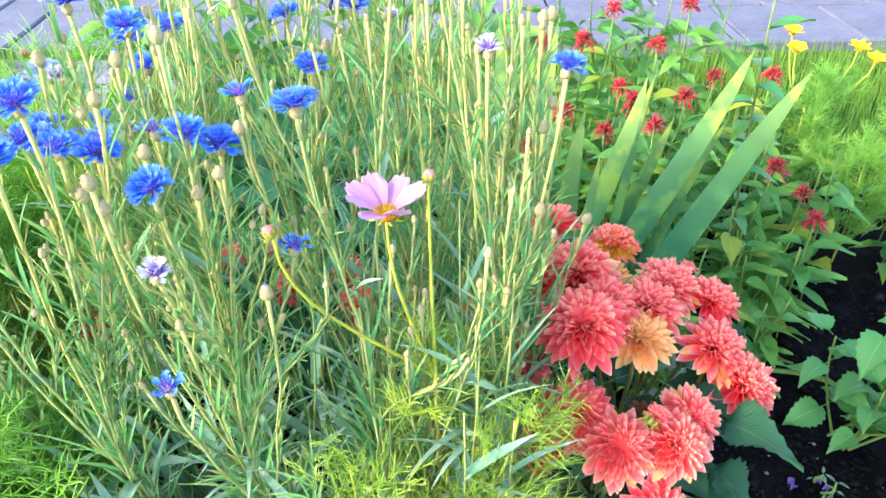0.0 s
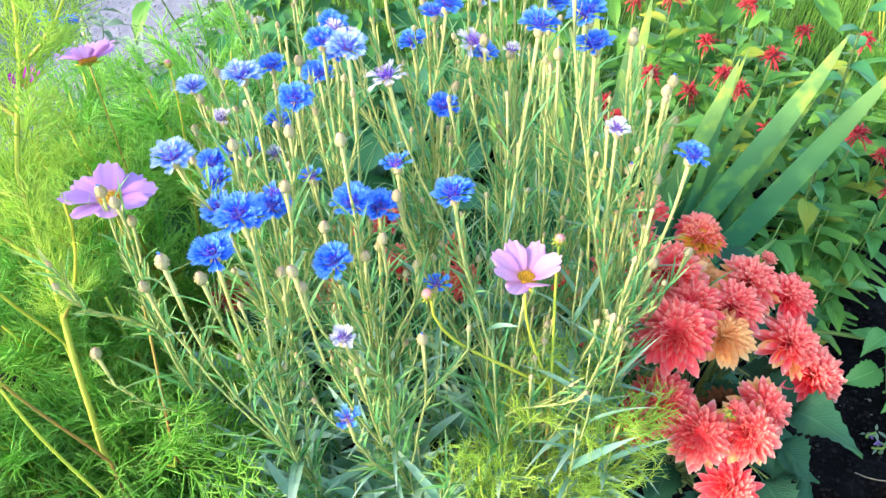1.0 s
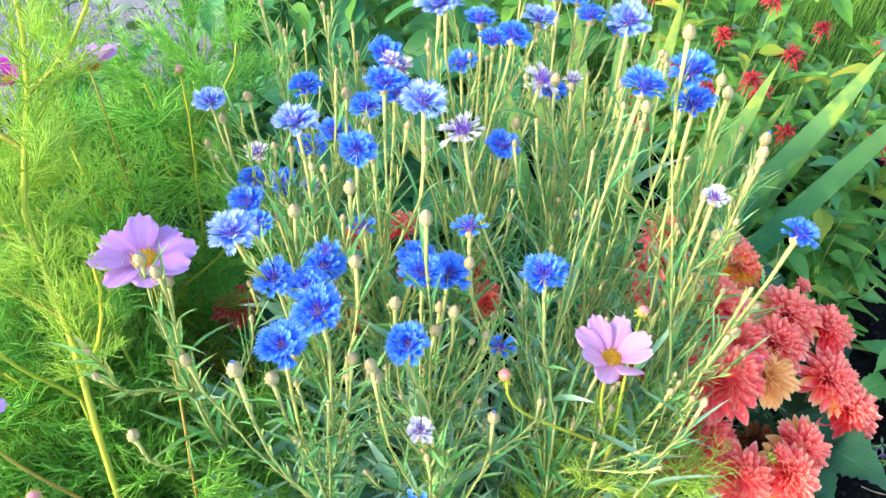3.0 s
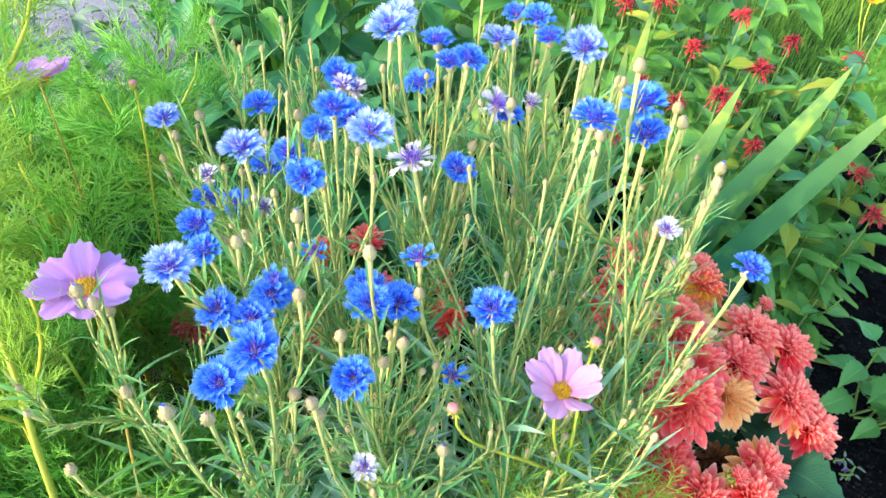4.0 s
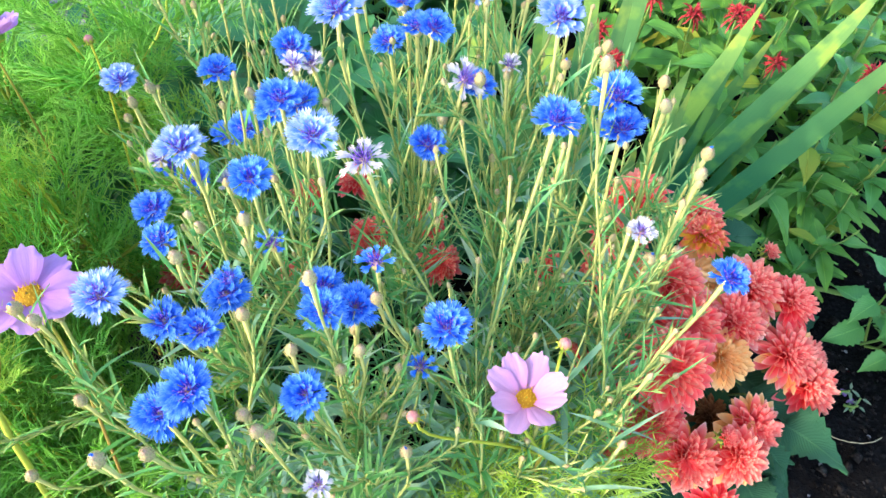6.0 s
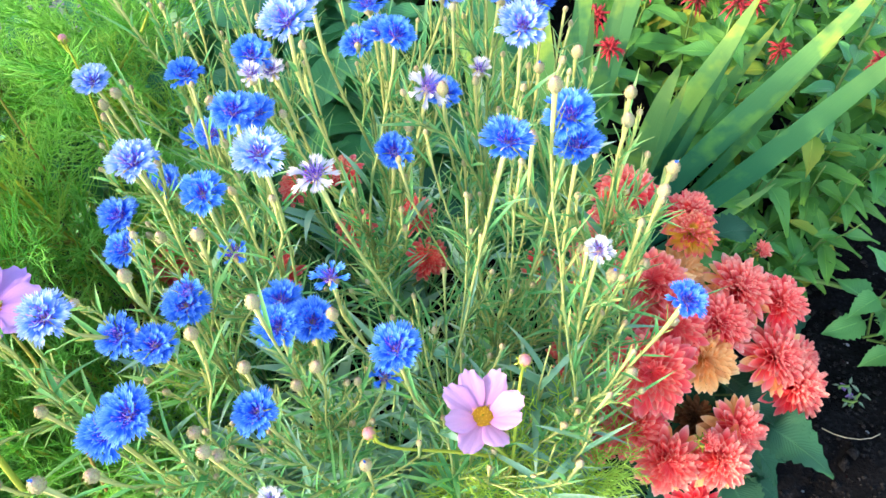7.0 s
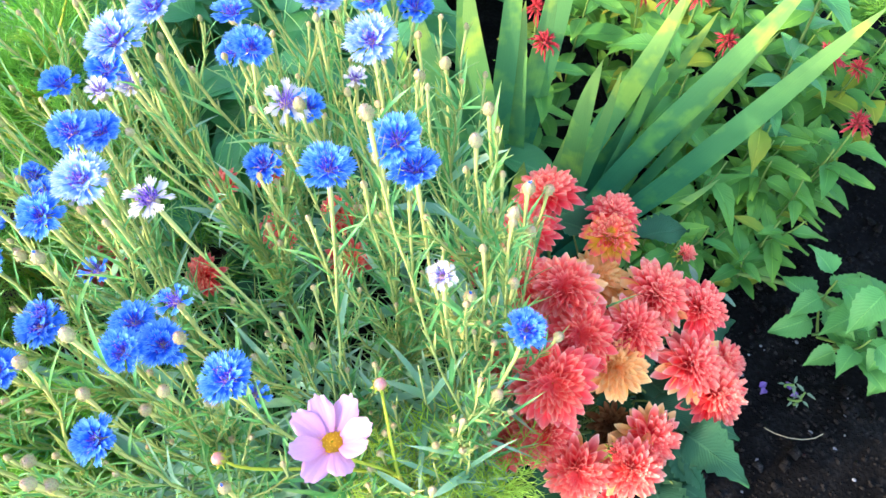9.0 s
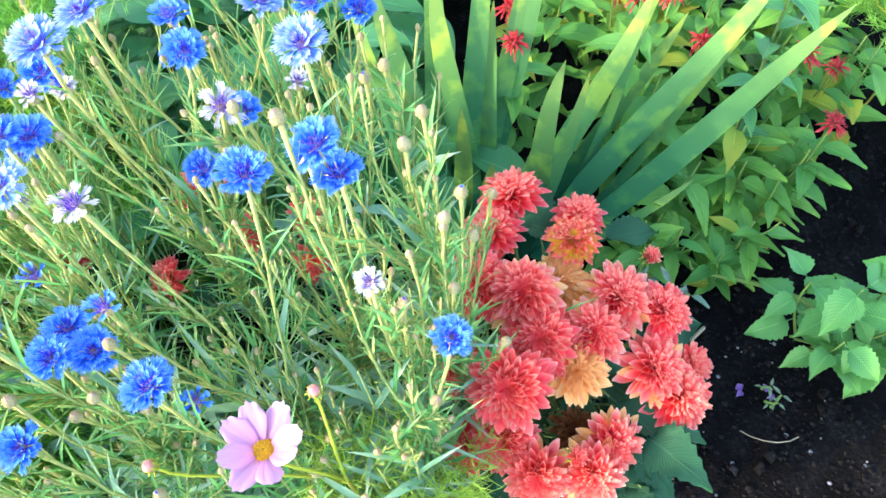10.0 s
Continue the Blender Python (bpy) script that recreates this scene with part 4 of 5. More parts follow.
def cosmos_plants():
    # the pale pink flower in front of the cornflowers, with its two buds
    root = V((0.0, 0.60, 0.0))
    ob = thing("cosmos_plant", root, "cosmos plant with one pale pink flower and two round buds", "flower", "cosmos plants")
    fork = V((-0.007, 0.565, 0.560))
    main = bow(root, fork, V((0.015, 0.01, 0.2)), 8)
    feathered_stem(ob, main, 0.0034, 0.0026, "red_stem", 0.07, 0.11, 0.35, 1.0, YOUNG_FEATHERS)
    for tip, axis, kind in ((V((-0.047, 0.545, 0.757)), V((0.03, 0.05, 1.0)), "flower"), (V((-0.012, 0.595, 0.766)), V((0.1, 0, 1)), "bud"), (V((-0.142, 0.529, 0.750)), V((-0.35, -0.1, 0.9)), "bud")):
        path = bow(fork - V((0, 0, 0.005)), tip - axis.normalized() * 0.006, V(((tip.x - fork.x) * 0.5, 0, 0.06)), 8)
        g = Geo()
        g.tube(local(path, root), [0.0021 - 0.0001 * i for i in range(9)], 6, 0.4, 1)
        part("stem", g.mesh("stem", "cosmos_stem"), ob)
        if kind == "flower":
            cosmos_flower(ob, tip, axis, 0.043, "cosmos_pink")
        else:
            part("bud", COSMOS_BUD, ob, face(tip, axis, 0.0118))
    for x, y, z in ((-0.09, 0.50, 0.50), (0.075, 0.545, 0.52), (-0.05, 0.60, 0.45), (0.05, 0.52, 0.40), (0.11, 0.59, 0.44)):
        feathered_stem(ob, bow(on_line(main, rnd.uniform(0.05, 0.45))[0], V((x, y, z)), V((x * 0.4, 0, 0.08)), 6), 0.0022, 0.0014, "cosmos_stem", 0.055, 0.09, 0.25, 1.0, YOUNG_FEATHERS)
    # the big feathery plants beside the cornflowers
    for k, (x, y, h, *thin) in enumerate(COSMOS_SITES):
        root = V((x, y, 0))
        ob = thing("cosmos_plant", root, "tall feathery yellow-green cosmos plant", "flower", "cosmos plants")
        top = V((x + jig(0.06) - 0.03, y + jig(0.06) - 0.02, h))
        main = bow(root, top, V((jig(0.05), jig(0.05), h * 0.4)), 9, 0.02)
        feathered_stem(ob, main, 0.0058, 0.0018, "cosmos_stem", 0.075 if thin else 0.09, 0.11 if thin else 0.15, 0.2, 1.0, YOUNG_FEATHERS if thin else None)
        for q in () if thin else (0.3, 0.45, 0.6, 0.74):
            a, d = on_line(main, q)
            w = rnd.uniform(0, 6.28)
            b = a + V((math.cos(w) * 0.13, math.sin(w) * 0.13, h * 0.30 * rnd.uniform(0.6, 1.1)))
            feathered_stem(ob, bow(a, b, d * 0.05 + V((math.cos(w), math.sin(w), 0)) * 0.04, 5), 0.0032, 0.0016, "cosmos_stem", 0.07, 0.145, 0.15)
        for (tx, ty, tz), axis, kind, mat in [f[1:] for f in COSMOS_FLOWERS if f[0] == k]:
            tip, axis = V((tx, ty, tz)), V(axis)
            a, d = on_line(main, 0.3)
            knee = V(KNEES.get((k, tx), on_line(main, 0.5)[0]))
            path = bow(a, knee, V((0, 0, 0.05)), 4)[:-1] + bow(knee, tip - axis.normalized() * 0.005, V(((tx - knee.x) * 0.4, (ty - knee.y) * 0.4, (tz - knee.z) * 0.35)), 9)
            g = Geo()
            g.tube(local(path, root), [0.0022 - 0.00007 * i for i in range(len(path))], 6, 0.2, 1)
            part("stem", g.mesh("stem", "red_stem" if kind else "cosmos_stem"), ob)
            if kind:
                cosmos_flower(ob, tip, axis, kind, mat, 5 if kind == 0.036 else 8, {0.036: 0.75, 0.048: 0.2, 0.047: 0.25}.get(kind, 0.0), 0.68 if kind == 0.036 else 1.0)
            else:
                part("bud", COSMOS_BUD, ob, face(tip, axis, 0.011))


def tall_cosmos():
    """The tallest plant: a thick yellow-green stem that leans back, with plumes at its joints."""
    root = V((-0.60, 0.56, 0))
    ob = thing("cosmos_plant", root, "tallest cosmos plant with a thick yellow-green leaning stem", "flower", "cosmos plants")
    path = [root, V((-0.575, 0.53, 0.25)), V((-0.550, 0.51, 0.48)), V((-0.553, 0.545, 0.61)), V((-0.565, 0.585, 0.68)), V((-0.592, 0.63, 0.721)), V((-0.633, 0.70, 0.755)), V((-0.624, 0.73, 0.812)), V((-0.615, 0.76, 0.859)), V((-0.612, 0.79, 0.914)), V((-0.610, 0.81, 0.98))]
    feathered_stem(ob, path, 0.0040, 0.0026, "cosmos_stem", 0.08, 0.085, 0.35, 1.0, YOUNG_FEATHERS)
    for q, dx, dy, dz in ((0.36, 0.05, 0.02, 0.16), (0.45, -0.10, 0.02, 0.13), (0.56, -0.12, -0.02, 0.10), (0.70, -0.10, 0.03, 0.14), (0.80, 0.09, 0.04, 0.15)):
        a, d = on_line(path, q)
        feathered_stem(ob, bow(a, a + V((dx, dy, dz)), V((dx * 0.5, dy * 0.5, 0.03)), 5), 0.0026, 0.0015, "cosmos_stem", 0.055, 0.07, 0.2, 1.0, YOUNG_FEATHERS)


COSMOS_SITES = [(-0.52, 0.68, 0.54), (-0.66, 0.92, 0.60), (-0.72, 0.70, 0.62), (-0.60, 0.50, 0.48), (-0.80, 0.50, 0.52), (-0.88, 0.86, 0.62), (-0.52, 0.95, 0.30),
                (-0.47, 0.42, 0.38), (-0.66, 0.33, 0.46), (-0.98, 0.74, 0.66), (-0.64, 1.17, 0.60), (-0.80, 1.15, 0.58), (-0.70, 0.80, 0.90, 1), (-0.58, 0.93, 0.70, 1), (-0.80, 0.84, 0.80, 1), (-0.98, 1.02, 0.52), (-0.56, 0.60, 0.48), (-0.52, 0.30, 0.36), (-1.00, 1.05, 0.50), (-0.62, 0.60, 0.48), (-0.72, 1.28, 0.52), (-0.55, 1.24, 0.50, 1), (-0.74, 0.92, 0.72, 1)]
# where a flower's stem bends, by plant and flower
KNEES = {(0, -0.471): (-0.470, 0.520, 0.45), (3, -0.566): (-0.530, 0.490, 0.48), (3, -0.564): (-0.580, 0.575, 0.60), (7, -0.494): (-0.468, 0.405, 0.50), (13, -0.551): (-0.560, 0.950, 0.50)}
COSMOS_FLOWERS = [
    (13, (-0.551, 0.985, 0.736), (0.0, 0.0, 1.0), 0, ""),
    (0, (-0.471, 0.604, 0.797), (0.03, 0.06, 1.0), 0.047, "cosmos_mauve"),
    (1, (-0.652, 0.956, 0.755), (-0.14, 0.36, 0.92), 0.048, "cosmos_mauve"),
    (5, (-0.824, 1.046, 0.660), (0.0, -0.1, 1.0), 0.034, "cosmos_magenta"),
    (3, (-0.564, 0.497, 0.856), (0.0, 0.0, 1.0), 0, ""),
    (3, (-0.566, 0.440, 0.810), (0.45, -0.45, 0.75), 0.036, "cosmos_mauve"),
    (7, (-0.494, 0.386, 0.781), (0.1, -0.4, 0.9), 0, ""),
]

DAHLIA_PETALS = {m: {"outer": [dahlia_petal("petal", m, 0.145, 0.95, a, s) for s, a in enumerate((0.10, 0.2, 0.02))],
                     "inner": [dahlia_petal("petal", m, 0.135, 1.15, -0.04, s) for s in (5, 6)]} for m in ("dahlia", "dahlia_deep", "dahlia_peach", "dahlia_brown", "dahlia_young")}


def eye_mesh():
    g = Geo()
    g.lathe([(0.1, 0.0), (0.12, 0.06), (0.06, 0.12), (0.01, 0.13)], 8)
    for k in range(16):
        a, w = 0.11 * math.sqrt((k + 0.5) / 16), 2.4 * k
        p = V((a * math.cos(w), a * math.sin(w), 0.1))
        g.spike(p, p + V((0, 0, 0.08)), 0.02)
    return g.mesh("eye", "dahlia_eye")


def dahlia_back():
    g = Geo()
    g.lathe([(0.05, -0.24), (0.16, -0.16), (0.2, -0.04), (0.12, 0.02)], 8)
    for k in range(8):
        w = 6.283 * k / 8
        d = V((math.cos(w), math.sin(w), 0))
        g.spike(d * 0.15 + V((0, 0, -0.12)), d * 0.5 + V((0, 0, -0.16)), 0.06, 0.4, 1, V((0, 0, -0.03)))
    return g.mesh("calyx", "dahlia_stem")


EYE_MESH, DAHLIA_BACK = eye_mesh(), dahlia_back()


def petal_pose(k, f, r):
    """Where the k-th petal of a head stands, f from 0 inside to 1 outside."""
    lift = radians(60 - 66 * f) + r.uniform(-0.09, 0.09)
    long = (0.32 + 0.68 * f ** 0.8) * r.uniform(0.88, 1.08)
    m = Matrix.Rotation(2.39996 * k + r.uniform(-0.12, 0.12), 4, "Z") @ Matrix.Translation((0, 0.02 + 0.08 * f, 0.36 * (1 - f) - 0.04))
    return m @ Matrix.Rotation(lift, 4, "X") @ Matrix.Rotation(r.uniform(-0.15, 0.15), 4, "Y") @ Matrix.Diagonal((long * (1.0 + 0.3 * (1 - f)), long, long, 1))


def dahlia_heart(mat, seed, start):
    """The small inner petals of a head, too close to pick apart."""
    g, r = Geo(), random.Random(seed)
    for k in range(74):
        f = start + (0.66 - start) * (k + 0.5) / 74
        m = petal_pose(k, f, r)
        g.sheet(4, 2, lambda u, v: m @ V((u * 0.125 * (0.5 + 0.5 * math.sin(math.pi * min(0.7, v))) * (1 if v < 0.9 else 0.45), v, 0.22 * u * u * (1 - 0.3 * v) + 0.12 * v * v)))
    return g.mesh("inner_petals", mat)


HEARTS = {(m, e): dahlia_heart(m, i, e) for i, (m, e) in enumerate((m, e) for m in ("dahlia", "dahlia_deep", "dahlia_peach", "dahlia_brown", "dahlia_young") for e in (0.0, 0.14))}


def dahlia_head(ob, p, axis, size, mat, count=58, open_eye=0.0):
    """A double dahlia: petals in a spiral, upright inside, flat outside. size: its radius."""
    head = part("flower", DAHLIA_BACK, ob, face(p, axis, size))
    m0 = PLACE[head.name]
    part("eye", EYE_MESH, head, m0)
    part("flower_heart", HEARTS["dahlia_deep" if mat == "dahlia" else mat, 0.14 if open_eye > 0.07 else 0.0], head, m0)
    for k in range(count):
        f = 0.62 + 0.38 * (k + 0.5) / count
        tint = "dahlia_peach" if mat == "dahlia" and f > 0.86 and rnd.random() < 0.45 else mat
        part("petal", rnd.choice(DAHLIA_PETALS[tint]["inner" if f < 0.74 else "outer"]), head, m0 @ petal_pose(k, f, rnd))


def dahlia_plant(root, heart, heads, leaves, label, buds=(), withered=(), count=44, shown=()):
    ob = thing("dahlia_plant", root, label, "flower", "dahlias")

    def stalk(tip, axis, r):
        a = root + V((jig(0.05), jig(0.05), 0.02))
        path = bow(a, tip - axis * 0.008, V(((tip.x - a.x) * 0.3, (tip.y - a.y) * 0.3, tip.z * 0.4)), 7)
        g = Geo()
        g.tube(local(path, root), [r] * 8, 6)
        part("stem", g.mesh("stem", "dahlia_stem"), ob)
    for x, y, z, size, mat, eye in heads:
        p = V((x, y, z))
        axis = ((p - heart) * 2.2 + V((0, -0.22, 0.42))).normalized()
        stalk(p, axis, 0.003)
        dahlia_head(ob, p - axis * size * 0.2, axis, size * 1.09, mat, count, eye)
    for x, y, z in withered:
        p, axis = V((x, y, z)), V((0.1, -0.2, 0.9)).normalized()
        stalk(p, axis, 0.003)
        dahlia_head(ob, p, axis, 0.034, "dahlia_brown", 26)
    for x, y, z in buds:
        p, axis = V((x, y, z)), V((0.3, -0.2, 0.9)).normalized()
        stalk(p, axis, 0.0022)
        bud = part("bud", DAHLIA_BUD, ob, face(p, axis, 0.018))
        part("petal_tuft", HEARTS["dahlia_deep", 0.0], bud, face(p, axis, 0.02))
    spots = [(V((x, y, z)), V((dx, dy, dz)), size) for x, y, z, dx, dy, dz, size in shown]
    for k in range(leaves):
        w, a, z = rnd.uniform(0, 6.28), rnd.uniform(0.03, 0.15), rnd.uniform(0.08, heart.z + 0.10)
        a += 0.055 if z < heart.z * 0.8 else 0
        p = V((heart.x + math.cos(w) * a, heart.y + math.sin(w) * a, z))
        out = V((math.cos(w), math.sin(w), rnd.uniform(-0.25, 0.5)))
        spots.append((p, out, rnd.uniform(0.065, 0.10)))
    for p, out, size in spots:
        z = p.z
        part("leaf", rnd.choice(DAHLIA_LEAVES), ob, aim(p, out, UP + V((jig(0.4), jig(0.4), 0)), size))
        g = Geo()
        g.tube(local([root + V((jig(0.04), jig(0.04), z * 0.4)), p.lerp(root, 0.4) + V((0, 0, z * 0.4)), p - out.normalized() * 0.012], root), [0.002, 0.0018, 0.0015], 4)
        part("leaf_stalk", g.mesh("leaf_stalk", "dahlia_stem"), ob)


DAHLIA_BUD = round_bud("dahlia_stem")
MAIN_HEADS = [(0.160, 0.990, 0.470, 0.046, "dahlia_deep", 0.06), (0.132, 0.925, 0.470, 0.044, "dahlia_deep", 0.06), (0.115, 0.880, 0.455, 0.042, "dahlia_deep", 0.05),
              (0.118, 0.835, 0.490, 0.046, "dahlia_deep", 0.08), (0.176, 0.820, 0.505, 0.048, "dahlia", 0.1), (0.226, 0.866, 0.450, 0.043, "dahlia_peach", 0.05),
              (0.198, 0.762, 0.490, 0.046, "dahlia_deep", 0.1), (0.161, 0.692, 0.515, 0.050, "dahlia_deep", 0.16), (0.266, 0.785, 0.470, 0.045, "dahlia", 0.0),
              (0.246, 0.738, 0.458, 0.043, "dahlia_peach", 0.05), (0.303, 0.840, 0.465, 0.047, "dahlia", 0.0), (0.366, 0.832, 0.445, 0.040, "dahlia_deep", 0.0),
              (0.354, 0.760, 0.422, 0.046, "dahlia", 0.0)]
SIDE_HEADS = [(0.395, 0.735, 0.380, 0.047, "dahlia_deep", 0.05), (0.161, 0.660, 0.405, 0.045, "dahlia_deep", 0.12), (0.205, 0.622, 0.388, 0.046, "dahlia", 0.08),
              (0.275, 0.628, 0.385, 0.043, "dahlia", 0.05), (0.300, 0.668, 0.385, 0.044, "dahlia", 0.0), (0.256, 0.972, 0.452, 0.036, "dahlia_deep", 0.05),
              (0.243, 0.915, 0.482, 0.036, "dahlia_young", 0.12), (0.424, 0.800, 0.330, 0.040, "dahlia_deep", 0.0), (0.095, 0.740, 0.430, 0.044, "dahlia_deep", 0.05),
              (0.110, 0.660, 0.360, 0.042, "dahlia_deep", 0.05), (0.250, 0.575, 0.330, 0.040, "dahlia_deep", 0.05)]
HIDDEN_HEADS = [(-0.345, 1.040, 0.370, 0.032, "dahlia_deep", 0.05), (-0.240, 0.965, 0.370, 0.032, "dahlia_deep", 0.05), (-0.272, 1.075, 0.370, 0.032, "dahlia_deep", 0.05),
                (-0.150, 1.000, 0.370, 0.032, "dahlia_deep", 0.05), (-0.340, 0.880, 0.370, 0.032, "dahlia_deep", 0.05), (-0.125, 0.920, 0.370, 0.032, "dahlia_deep", 0.05), (0.050, 0.915, 0.370, 0.032, "dahlia_deep", 0.05)]
BIG_LEAVES = [(0.300, 0.765, 0.355, 0.8, -0.5, -0.05, 0.095), (0.360, 0.690, 0.270, 0.7, -0.6, -0.2, 0.090), (0.330, 0.640, 0.250, 0.5, -0.9, -0.2, 0.085), (0.385, 0.650, 0.200, 0.9, -0.3, -0.2, 0.080),
              (0.190, 0.640, 0.270, -0.5, -0.8, -0.1, 0.080), (0.310, 0.985, 0.360, 0.8, 0.3, 0.1, 0.09), (0.205, 1.000, 0.380, -0.1, 0.9, 0.2, 0.080), (0.225, 0.970, 0.400, -0.9, 0.4, 0.1, 0.08),
              (0.270, 0.700, 0.300, -0.4, -0.8, 0.1, 0.09), (0.285, 0.690, 0.310, 0.5, -0.7, 0.0, 0.09)]


def dahlias():
    dahlia_plant(V((0.24, 0.79, 0)), V((0.24, 0.78, 0.28)), MAIN_HEADS + SIDE_HEADS, 46, "bushy dahlia with coral double flowers and dark leaves",
                 ((0.355, 0.921, 0.430), (0.305, 0.795, 0.455), (0.248, 0.640, 0.420)), ((0.258, 0.695, 0.350),), shown=BIG_LEAVES)
    dahlia_plant(V((-0.20, 1.0, 0)), V((-0.20, 1.0, 0.26)), HIDDEN_HEADS, 16, "red dahlia half hidden among cornflower stems", count=30)
    dahlia_plant(V((-0.53, 0.92, 0)), V((-0.53, 0.92, 0.25)), [(-0.530, 0.915, 0.330, 0.038, "dahlia_deep", 0.05)], 12, "dark red dahlia in the shade of cosmos", count=40)
    dahlia_plant(V((-0.80, 0.50, 0)), V((-0.80, 0.50, 0.2)), [(-0.765, 0.49, 0.445, 0.044, "dahlia_peach", 0.05), (-0.83, 0.50, 0.42, 0.044, "dahlia_deep", 0.05)], 12, "orange-red dahlia among feathery cosmos", count=40)


def sword(ob, root, tip, width, bend, twist, seed):
    """One sword leaf from root to tip, two-sided and thick along its middle."""
    base = PLACE[ob.name].translation
    line = tip - root
    side = line.cross(twist).normalized()
    out = side.cross(line).normalized()
    g = Geo()
    r = random.Random(seed)
    kink = r.uniform(-0.02, 0.02)

    def at(sign):
        def f(u, v):
            w = width * (0.62 + 0.38 * math.sin(math.pi * min(0.6, v * 0.9))) * (1 - v ** 5) ** 0.85
            thick = 0.0022 * (1 - u * u) * (1 - v)
            return root - base + line * v + out * (bend * math.sin(math.pi * v * 0.9) + sign * thick) + side * (u * w + kink * math.sin(5 * v)) + V((0, 0, -abs(bend) * v ** 3 * 0.6))
        return f
    g.sheet(16, 4, at(1))
    g.sheet(16, 4, at(-1))
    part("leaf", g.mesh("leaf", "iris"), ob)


IRIS_FAN = [((0.190, 1.14), (0.240, 1.130, 0.610), 0.021), ((0.197, 1.15), (0.340, 1.275, 0.600), 0.021), ((0.205, 1.16), (0.400, 1.330, 0.600), 0.010), ((0.210, 1.15), (0.425, 1.335, 0.495), 0.019),
            ((0.218, 1.15), (0.525, 1.290, 0.650), 0.024), ((0.228, 1.14), (0.612, 1.215, 0.640), 0.025), ((0.228, 1.15), (0.520, 1.270, 0.520), 0.012), ((0.25, 1.12), (0.480, 1.180, 0.270), 0.012),
            ((0.185, 1.14), (0.200, 1.200, 0.360), 0.015), ((0.195, 1.13), (0.275, 1.230, 0.480), 0.014)]
IRIS_CLUMP = [((0.06, 1.13), (-0.05, 1.28, 0.62), 0.023), ((0.08, 1.15), (0.00, 1.36, 0.66), 0.021), ((0.09, 1.12), (0.05, 1.30, 0.60), 0.023), ((0.10, 1.15), (0.09, 1.38, 0.68), 0.020),
              ((0.11, 1.13), (0.165, 1.38, 0.60), 0.020), ((0.12, 1.14), (0.13, 1.33, 0.52), 0.018), ((0.12, 1.09), (0.145, 1.12, 0.38), 0.023), ((0.10, 1.08), (0.075, 1.12, 0.50), 0.019),
              ((0.07, 1.09), (-0.02, 1.16, 0.50), 0.020), ((0.13, 1.08), (0.185, 1.12, 0.25), 0.016), ((0.05, 1.12), (-0.10, 1.30, 0.55), 0.018), ((0.10, 1.17), (0.21, 1.42, 0.66), 0.018)]


def irises():
    for root, rows, label in ((V((0.225, 1.15, 0)), IRIS_FAN, "fan of broad blue-green iris leaves leaning over"), (V((0.10, 1.13, 0)), IRIS_CLUMP, "upright clump of iris sword leaves")):
        ob = thing("iris_plant", root, label, "iris leaves", "irises")
        for k, ((x, y), tip, w) in enumerate(rows):
            sword(ob, V((x, y, -0.01)), V(tip), w, rnd.uniform(-0.01, 0.03), V((jig(0.35), -0.75, 0.6)), k)


BALM_HEADS = [balm_head("flower_head", s) for s in (1, 2, 3)]


def heart_mesh():
    g = Geo()
    g.lathe([(0.03, -0.12), (0.14, -0.04), (0.17, 0.05), (0.1, 0.14), (0.01, 0.17)], 9)
    return g.mesh("flower_base", "balm_heart")


HEART = heart_mesh()


def balm(root, tip, flower, leaf=0.07):
    """One bee balm stem with pairs of leaves, and a red head on top if it flowers."""
    ob = thing("bee_balm", root, "bee balm stem with a shaggy red flower head" if flower else "leafy green bee balm stem without a flower", "flower", "bee balm bed")
    path = bow(root, tip, V((jig(0.02), jig(0.02), tip.z * 0.4)), 7, 0.01)
    g = Geo()
    g.tube(local(path, root), [0.0019] * 8, 4)
    part("stem", g.mesh("stem", "balm_stem"), ob)
    n = max(4, int(tip.z / 0.055))
    turn = rnd.uniform(0, 3)
    for k in range(n):
        s = 0.12 + 0.85 * k / n
        a, d = on_line(path, s)
        for q in (0, math.pi):
            w = turn + 1.57 * k + q + jig(0.3)
            out = V((math.cos(w), math.sin(w), rnd.uniform(-0.1, 0.55)))
            me = rnd.choice(BALM_YELLOWED) if rnd.random() < 0.08 else rnd.choice(BALM_LEAVES)
            part("leaf", me, ob, aim(a + out * 0.008, out, UP + V((jig(0.3), jig(0.3), 0)), leaf * rnd.uniform(0.75, 1.25) * (0.75 + 0.5 * math.sin(math.pi * s))))
    if flower:
        axis = V((jig(0.25), jig(0.25) - 0.1, 1)).normalized()
        h = part("flower_base", HEART, ob, face(tip, axis, 0.055))
        part("flower_head", rnd.choice(BALM_HEADS), h, face(tip, axis, rnd.uniform(0.044, 0.056)))


BALM_TIPS = [(0.450, 1.576, 0.540), (0.353, 1.335, 0.516), (0.521, 1.556, 0.434), (0.675, 1.509, 0.496), (0.608, 1.647, 0.443), (0.764, 1.425, 0.271), (0.310, 1.668, 0.517),
             (0.340, 1.491, 0.385), (0.497, 1.408, 0.347), (0.160, 1.300, 0.440), (0.665, 1.370, 0.360), (0.215, 1.600, 0.540), (0.540, 1.690, 0.590), (0.430, 1.440, 0.420),
             (0.720, 1.270, 0.300), (0.390, 1.760, 0.560), (0.250, 1.480, 0.430), (0.150, 1.420, 0.400), (0.400, 1.640, 0.420)]


